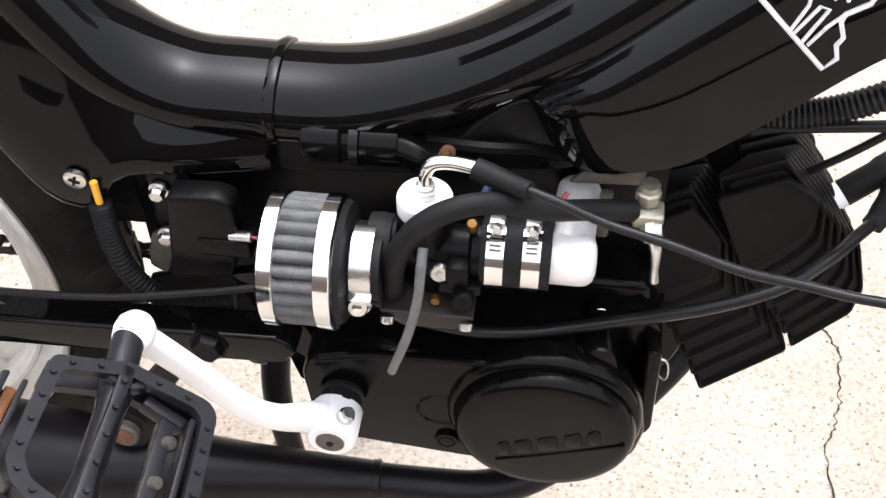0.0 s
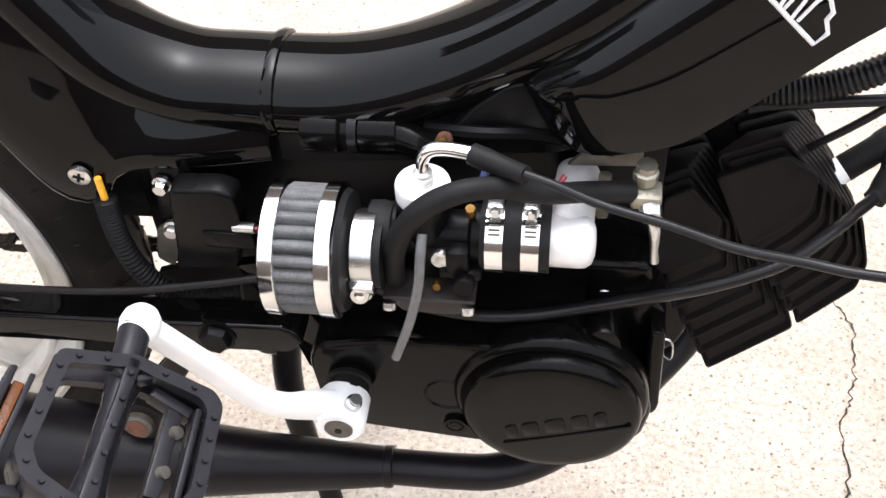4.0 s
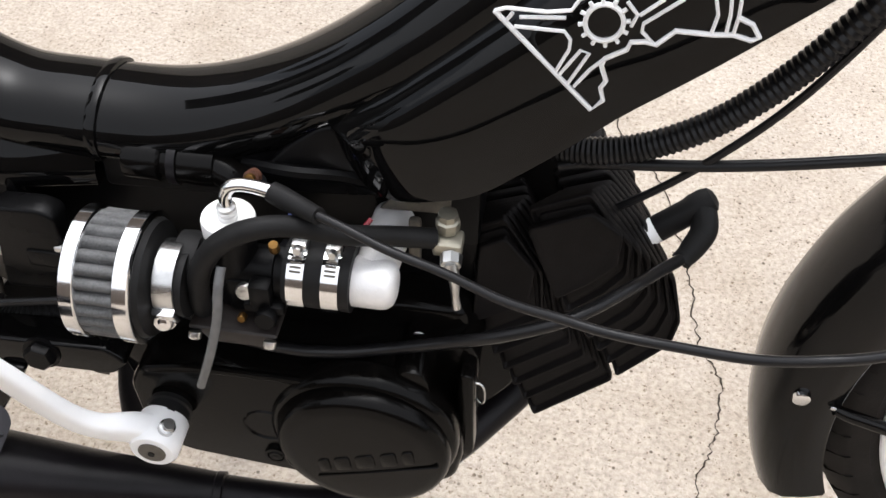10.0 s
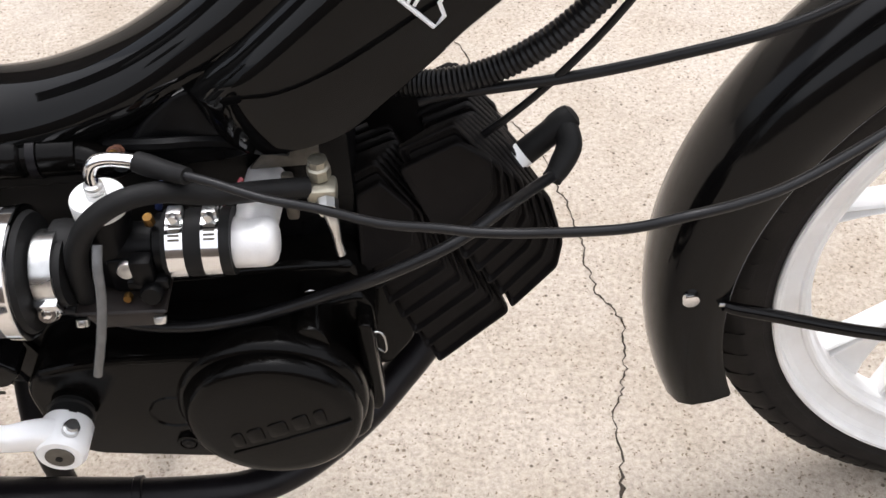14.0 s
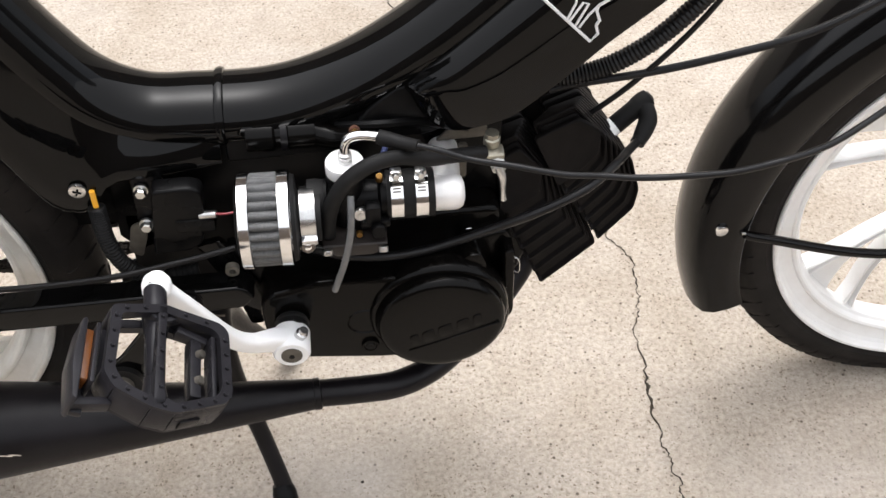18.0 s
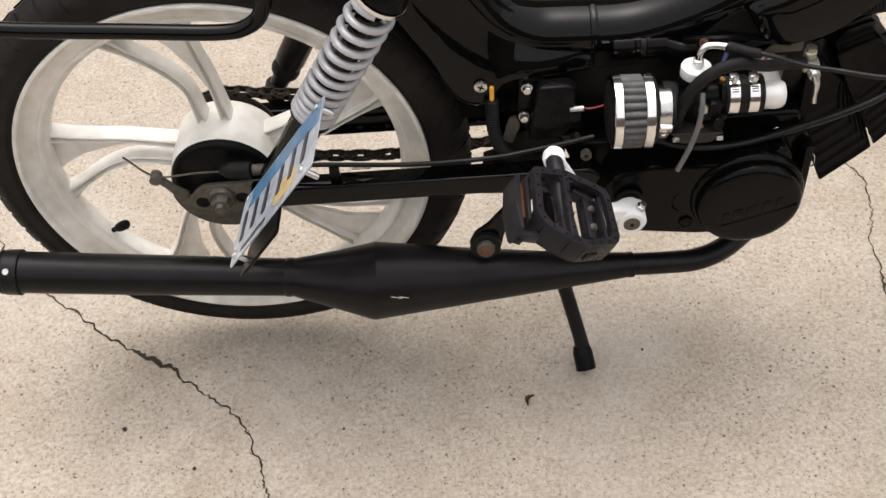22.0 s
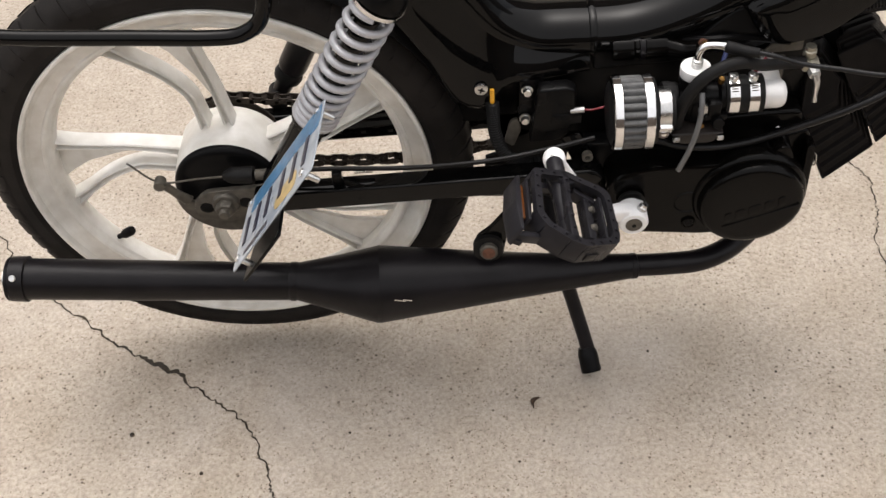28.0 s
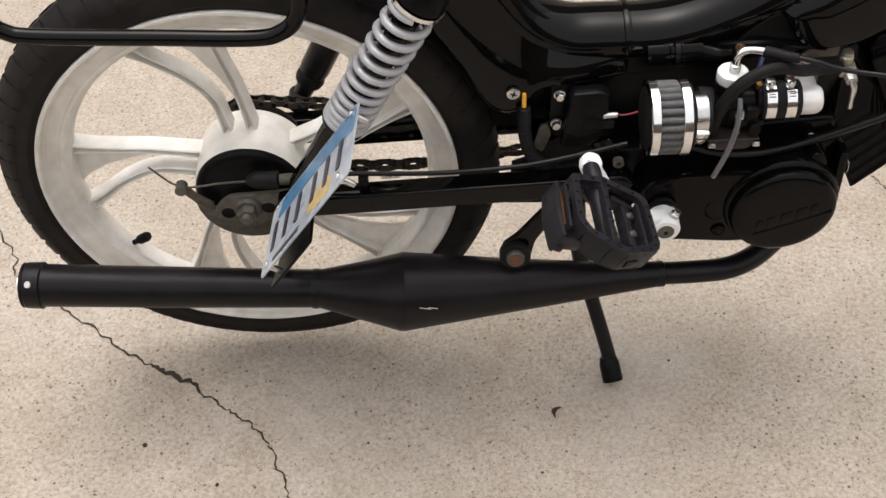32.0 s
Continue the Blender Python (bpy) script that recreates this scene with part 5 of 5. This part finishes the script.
def pedal():
    th = radians(31)
    O = Vector((0.3355, -0.145, 0.4233))
    M = Matrix(((math.cos(th), 0, math.sin(th), O.x), (0, -1, 0, O.y), (-math.sin(th), 0, math.cos(th), O.z), (0, 0, 0, 1)))

    def tr(bm):
        bm.transform(M)
        return bm

    def slab(out, z0, z1, bevel=0.0012):
        """An outline in the pedal's own plane, between two heights."""
        bm = plate_y(out, -z1, -z0, bevel, 2)
        bm.transform(Matrix(((1, 0, 0, 0), (0, 0, 1, 0), (0, -1, 0, 0), (0, 0, 0, 1))))
        return bm

    def bar(x0, y0, x1, y1, wide, z0, z1, bevel=0.0012):
        d = math.hypot(x1 - x0, y1 - y0)
        return tr(block((d, wide, z1 - z0), pose((x0 + x1) / 2, (y0 + y1) / 2, (z0 + z1) / 2, 0, 0, math.degrees(math.atan2(y1 - y0, x1 - x0))), bevel))

    TOP, LOW = 0.0035, -0.0205
    bm = lathe([(0, 0.004), (0.0074, 0.004), (0.0080, 0.006), (0.0080, 0.024), (0.0070, 0.028), (0, 0.028)], (0.003, 0, -0.004), (0.12, 1, -0.05), 24)
    p = part("pedal", tr(bm), PEDALM, moped, "black platform pedal with studs and orange reflectors")
    part("axle_housing", tr(lathe([(0, 0.020), (0.0092, 0.020), (0.0098, 0.026), (0.0072, 0.045), (0.0070, 0.080), (0.0090, 0.096), (0.0090, 0.104), (0, 0.104)], (0.0065, 0, -0.0095), (0.05, 1, 0), 24)), PEDALM, p)
    outer = [(-0.0262, 0.0345), (0.0010, 0.0255), (0.0085, 0.0225), (0.0165, 0.0235), (0.0500, 0.0260), (0.0560, 0.0320), (0.0600, 0.0830), (0.0560, 0.0925), (0.0220, 0.1095), (0.0060, 0.1090), (-0.0190, 0.1010), (-0.0268, 0.0900)]
    ou = rounded(outer, 0.004, 3)
    cx, cy = 0.016, 0.066
    inn = [(cx + (x - cx) * 0.835, cy + (y - cy) * 0.835) for x, y in ou]

    def ring(z0, z1, a, b):
        bm = bmesh.new()
        vs = [[bm.verts.new((x, y, z)) for x, y in loop] for loop in (a, b) for z in (z0, z1)]
        n = len(a)
        for i in range(n):
            j = (i + 1) % n
            bm.faces.new((vs[0][i], vs[0][j], vs[1][j], vs[1][i]))
            bm.faces.new((vs[2][i], vs[3][i], vs[3][j], vs[2][j]))
            bm.faces.new((vs[1][i], vs[1][j], vs[3][j], vs[3][i]))
            bm.faces.new((vs[0][i], vs[2][i], vs[2][j], vs[0][j]))
        return bm

    part("upper_cage", tr(ring(TOP - 0.006, TOP, ou, inn)), PEDALM, p)
    part("lower_cage", tr(ring(LOW, LOW + 0.006, ou, inn)), PEDALM, p)
    # deep walls at the outer end and both sides
    rim = [(0.0585, 0.060), (0.0590, 0.0830), (0.0550, 0.0915), (0.0220, 0.1080), (0.0060, 0.1078), (-0.0180, 0.0998), (-0.0255, 0.0890)]
    for a, b in zip(rim, rim[1:]):
        part("outer_wall", bar(*a, *b, 0.003, LOW + 0.002, TOP - 0.002, 0.0008), PEDALM, p)
    part("inner_wall", bar(0.018, 0.0248, 0.049, 0.0272, 0.003, LOW + 0.004, TOP - 0.003, 0.0008), PEDALM, p)
    part("wall_slot", bar(0.029, 0.1062, 0.042, 0.0995, 0.0032, LOW + 0.004, LOW + 0.012, 0.0006), SATIN, p)
    # centre rib over the axle, with the spreading gussets at its inner end
    part("centre_rib", tr(slab(rounded([(0.0045, 0.024), (0.0125, 0.024), (0.0118, 0.045), (0.0125, 0.080), (0.0160, 0.107), (0.0070, 0.107), (0.0062, 0.080), (0.0058, 0.045)], 0.002, 2), TOP - 0.012, TOP)), PEDALM, p)
    for x0, y0, x1, y1 in ((0.006, 0.034, -0.006, 0.026), (0.012, 0.034, 0.022, 0.027), (0.009, 0.098, -0.004, 0.104), (0.013, 0.098, 0.026, 0.104)):
        part("gusset", bar(x0, y0, x1, y1, 0.004, TOP - 0.010, TOP - 0.002), PEDALM, p)
    for x, y in ((-0.024, 0.040), (0.053, 0.034), (0.057, 0.084), (-0.0235, 0.086), (0.014, 0.106)):
        part("cage_post", tr(block((0.006, 0.006, TOP - LOW - 0.002), pose(x, y, (TOP + LOW) / 2), 0.0012)), PEDALM, p)
    # reflector carrier inside the leading bar, with its two screws
    part("inner_rail", bar(0.046, 0.036, 0.049, 0.088, 0.0035, -0.014, 0.000), PEDALM, p)
    carrier = part("reflector_carrier", bar(0.036, 0.036, 0.038, 0.086, 0.008, -0.018, -0.006), PEDALM, p)
    part("carrier_arm", bar(0.022, 0.033, 0.044, 0.038, 0.006, -0.014, -0.005), PEDALM, carrier)
    for y in (0.050, 0.072):
        part("carrier_screw", tr(lathe([(0, 0.004), (0.0030, 0.0035), (0.0036, 0), (0, 0)], (0.039, y, -0.007), (0.5, 0.1, 1), 12)), GREASE, carrier)
    # studs along the bars
    n = len(outer)
    line = [(outer[i], outer[(i + 1) % n]) for i in range(n)]
    for a, b in line:
        d = math.hypot(b[0] - a[0], b[1] - a[1])
        count = max(1, round(d / 0.0135)) if d > 0.009 else 0
        for k in range(count):
            u = (k + 0.5) / count
            x, y = a[0] + (b[0] - a[0]) * u, a[1] + (b[1] - a[1]) * u
            x, y = cx + (x - cx) * 0.92, cy + (y - cy) * 0.92
            part("stud", tr(lathe([(0, 0.0018), (0.0013, 0.0018), (0.0017, 0), (0, 0)], (x, y, TOP - 0.0001), (0, 0, 1), 8)), PEDALM, p)
    for k in range(5):
        part("stud", tr(lathe([(0, 0.0018), (0.0013, 0.0018), (0.0017, 0), (0, 0)], (0.0085 + 0.0006 * k, 0.034 + 0.0145 * k, TOP - 0.0001), (0, 0, 1), 8)), PEDALM, p)
    # reflector along the trailing edge: a curved shell round an amber lens
    shell = part("reflector_housing", tr(slab(rounded([(-0.0430, 0.050), (-0.0395, 0.049), (-0.0395, 0.114), (-0.0430, 0.112), (-0.0460, 0.082)], 0.0015, 2), -0.022, 0.001)), PEDALM, p)
    part("lens_bar", bar(-0.0320, 0.050, -0.0320, 0.098, 0.0028, -0.018, 0.000, 0.0008), PEDALM, shell)
    part("orange_lens", bar(-0.0362, 0.054, -0.0362, 0.094, 0.0052, -0.016, -0.0045, 0.0008), ORANGE, shell, "dull orange reflector lens")
    part("housing_floor", bar(-0.0365, 0.050, -0.0365, 0.112, 0.010, -0.021, -0.016, 0.0008), PEDALM, shell)
    part("housing_tie", bar(-0.040, 0.108, -0.016, 0.101, 0.006, -0.020, -0.010), PEDALM, shell)


pedal()


# ---------- suspension, plate, rack ----------
def shock(name, y0, y1, parent_label, coil, coil_label):
    top, low = Vector((0.205, y0, 0.603)), Vector((0.046, y1, 0.316))
    ax = (low - top).normalized()
    L = (low - top).length
    s = part(name, lathe([(0, 0.03), (0.011, 0.03), (0.011, L * 0.45), (0.015, L * 0.46), (0.0165, L * 0.62), (0.0165, L * 0.86), (0.012, L * 0.90), (0.009, L), (0, L)], top, ax, 28), GLOSS if y0 < 0 else SATIN, moped, parent_label)
    eye = top - ax * 0.013
    part("upper_eye", lathe([(0, -0.014), (0.0135, -0.014), (0.0145, -0.012), (0.0145, 0.012), (0.0135, 0.014), (0, 0.014)], eye, (0, 1, 0), 28), RUBBER, s)
    part("eye_neck", lathe([(0, -0.014), (0.011, -0.014), (0.0125, -0.004), (0.0165, 0.006), (0, 0.008)], top, ax, 28), PLASTIC, s)
    part("top_cup", lathe([(0, 0.006), (0.016, 0.007), (0.0205, 0.014), (0.0232, 0.023), (0.0232, 0.027), (0.021, 0.028), (0, 0.028)], top, ax, 32), PLASTIC, s)
    part("preload_ring", lathe([(0.016, 0.028), (0.0240, 0.029), (0.0240, 0.033), (0.016, 0.034)], top, ax, 32), CHROME, s, "bright spring collar")
    a, u, v = frame_of(ax)
    pts = []
    turns = 12.5
    d0, d1 = 0.038, L * 0.555
    n = int(turns * 20)
    for i in range(n + 1):
        q = i / n
        d = d0 + (d1 - d0) * (1.32 * q - 0.32 * q * q * q)
        g = 2 * math.pi * turns * q
        r = 0.0188
        pts.append(top + a * d + (u * math.cos(g) + v * math.sin(g)) * r)
    part("coil_spring", tube(pts, 0.0036, 10, 1, raw=True), coil, s, coil_label)
    part("lower_seat", lathe([(0, L * 0.560), (0.0205, L * 0.560), (0.0210, L * 0.570), (0.018, L * 0.585), (0, L * 0.585)], top, ax, 32), GLOSS, s)
    part("lower_eye", lathe([(0, -0.010), (0.0125, -0.010), (0.0125, 0.010), (0, 0.010)], low, (0, 1, 0), 24), RUBBER, s)
    if y0 > 0:
        part("lower_collar", lathe([(0.008, L * 0.875), (0.0150, L * 0.88), (0.0165, L * 0.90), (0.0150, L * 0.92), (0.008, L * 0.925)], top, ax, 28), RUBBER, s)
    return s, eye


s, top = shock("rear_shock", -0.115, -0.088, "rear shock absorber with a silver-grey spring", SPRINGM, "silver-grey coil spring")
bolt(top + Vector((0.0, -0.013, 0.0)), (0, -0.95, 0.3), 0.0112, 0.010, s, GREASE, "shock_nut", "large dull cap nut")
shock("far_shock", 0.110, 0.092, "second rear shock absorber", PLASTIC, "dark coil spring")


def plate():
    c = Vector((0.084, -0.165, 0.416))
    ux, uy = Vector((0.56, -0.07, 0.82)).normalized(), Vector((0.08, 1.0, 0.03)).normalized()
    nz = ux.cross(uy).normalized()
    uy = nz.cross(ux)
    if nz.z < 0:
        nz = -nz
    M = Matrix(((ux.x, uy.x, nz.x, c.x), (ux.y, uy.y, nz.y, c.y), (ux.z, uy.z, nz.z, c.z), (0, 0, 0, 1)))

    def tr(bm):
        bm.transform(M)
        return bm

    def flat(out, z0, z1, bev=0.0):
        bm = plate_y(out, -z1, -z0, bev, 1)
        bm.transform(Matrix(((1, 0, 0, 0), (0, 0, 1, 0), (0, -1, 0, 0), (0, 0, 0, 1))))
        return tr(bm)

    w, h = 0.0855, 0.0445
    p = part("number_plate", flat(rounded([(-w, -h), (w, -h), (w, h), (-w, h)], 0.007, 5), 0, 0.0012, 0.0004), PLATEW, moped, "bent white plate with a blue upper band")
    part("blue_band", flat(rounded([(-w + 0.016, h - 0.026), (-w + 0.02, h - 0.003), (w - 0.004, h - 0.003), (w - 0.004, h - 0.034), (0.03, h - 0.026)], 0.006, 4), 0.0012, 0.0016), PLATEB, p, "faded blue band")
    part("tan_patch", flat(rounded([(0.004, -0.034), (0.002, -0.012), (0.046, -0.010), (0.050, -0.036)], 0.010, 5), 0.0012, 0.00155), PLATET, p, "tan worn patch")
    for i in range(6):
        x = -0.068 + i * 0.0245 + (0.006 if i > 2 else 0)
        part("character_bar", flat(rounded([(x - 0.0040, -0.021), (x + 0.0036, -0.021), (x + 0.0036, 0.015), (x - 0.0040, 0.015)], 0.002, 3), 0.0016, 0.0021), PLATEK, p)
    part("motto_bar", flat([(-0.062, -0.038), (-0.010, -0.038), (-0.010, -0.033), (-0.062, -0.033)], 0.0012, 0.0016), PLATEK, p)
    for x, y in ((-w + 0.012, h - 0.008), (w - 0.012, h - 0.008), (-w + 0.012, -h + 0.010), (w - 0.020, -h + 0.010)):
        o = M @ Vector((x, y, 0.001))
        bolt(o, nz, 0.0040, 0.0030, p, CHROME, "plate_screw", "bright plate screw", sides=14)
        bolt(o - nz * 0.003, -nz, 0.0030, 0.012, p, STEEL, "screw_tail", sides=10)
    part("plate_bracket", flat(rounded([(-0.092, -0.044), (-0.080, -0.006), (-0.02, 0.012), (-0.012, -0.042)], 0.004, 2), -0.015, -0.012, 0.0006), PLASTIC, p, "black steel plate bracket")


plate()


def rack():
    r = part("rear_rail", tube([(-0.20, -0.10, 0.63), (-0.172, -0.10, 0.575), (-0.158, -0.10, 0.557), (-0.13, -0.10, 0.5505), (-0.03, -0.10, 0.5435), (0.045, -0.10, 0.5385), (0.072, -0.10, 0.543), (0.088, -0.10, 0.560), (0.096, -0.10, 0.60), (0.10, -0.10, 0.66)], 0.0072, 16, 10), GLOSS, moped, "glossy black bent tube rail over the rear wheel")


rack()


def front_fender():
    c = FRONT
    prof = [(0.262, -0.0430), (0.275, -0.0440), (0.290, -0.0425), (0.2995, -0.0370), (0.3060, -0.0250), (0.3090, -0.010), (0.3095, 0.0)]
    prof = prof + [(r, -d) for r, d in prof[-2::-1]]
    inner = [(r - 0.002, d * 0.96) for r, d in prof[::-1]]
    bm = bmesh.new()
    rows = []
    for g in np.arange(45, 201.1, 1.75):
        lo = radians(float(g))
        rows.append([bm.verts.new((c.x + r * math.cos(lo), c.y + d, c.z + r * math.sin(lo))) for r, d in prof + inner])
    m = len(rows[0])
    for a, b in zip(rows, rows[1:]):
        for k in range(m):
            j = (k + 1) % m
            bm.faces.new((a[k], a[j], b[j], b[k]))
    bm.faces.new(rows[0])
    bm.faces.new(rows[-1][::-1])
    f = part("front_fender", bm, FENDERM, moped, "glossy black front fender")
    bolt((0.8145, -0.0030, 0.281), (0, -1, 0), 0.0058, 0.0035, f, CHROME, "fender_bolt", "bright dome bolt", sides=16)
    part("fender_stay", tube([(0.838, -0.004, 0.2735), (0.86, -0.006, 0.2675), (0.973, -0.010, 0.2395), (1.095, -0.03, 0.262)], [0.0040, 0.0048, 0.0048, 0.0048], 12, 6), FENDERM, f, "black fender stay rod")
    part("stay_tip", tube([(0.834, -0.005, 0.2762), (0.841, -0.005, 0.2742)], 0.0015, 8, 2), STEEL, f)
    part("fork_leg", tube([(1.10, -0.045, 0.262), (1.075, -0.05, 0.40), (1.04, -0.05, 0.62)], 0.016, 20, 6), FENDERM, f, "black front fork leg")
    part("axle_nut", lathe([(0, 0), (0.012, 0), (0.012, 0.012), (0, 0.012)], (1.102, -0.045, 0.264), (0, -1, 0), 6), STEEL, f)


front_fender()
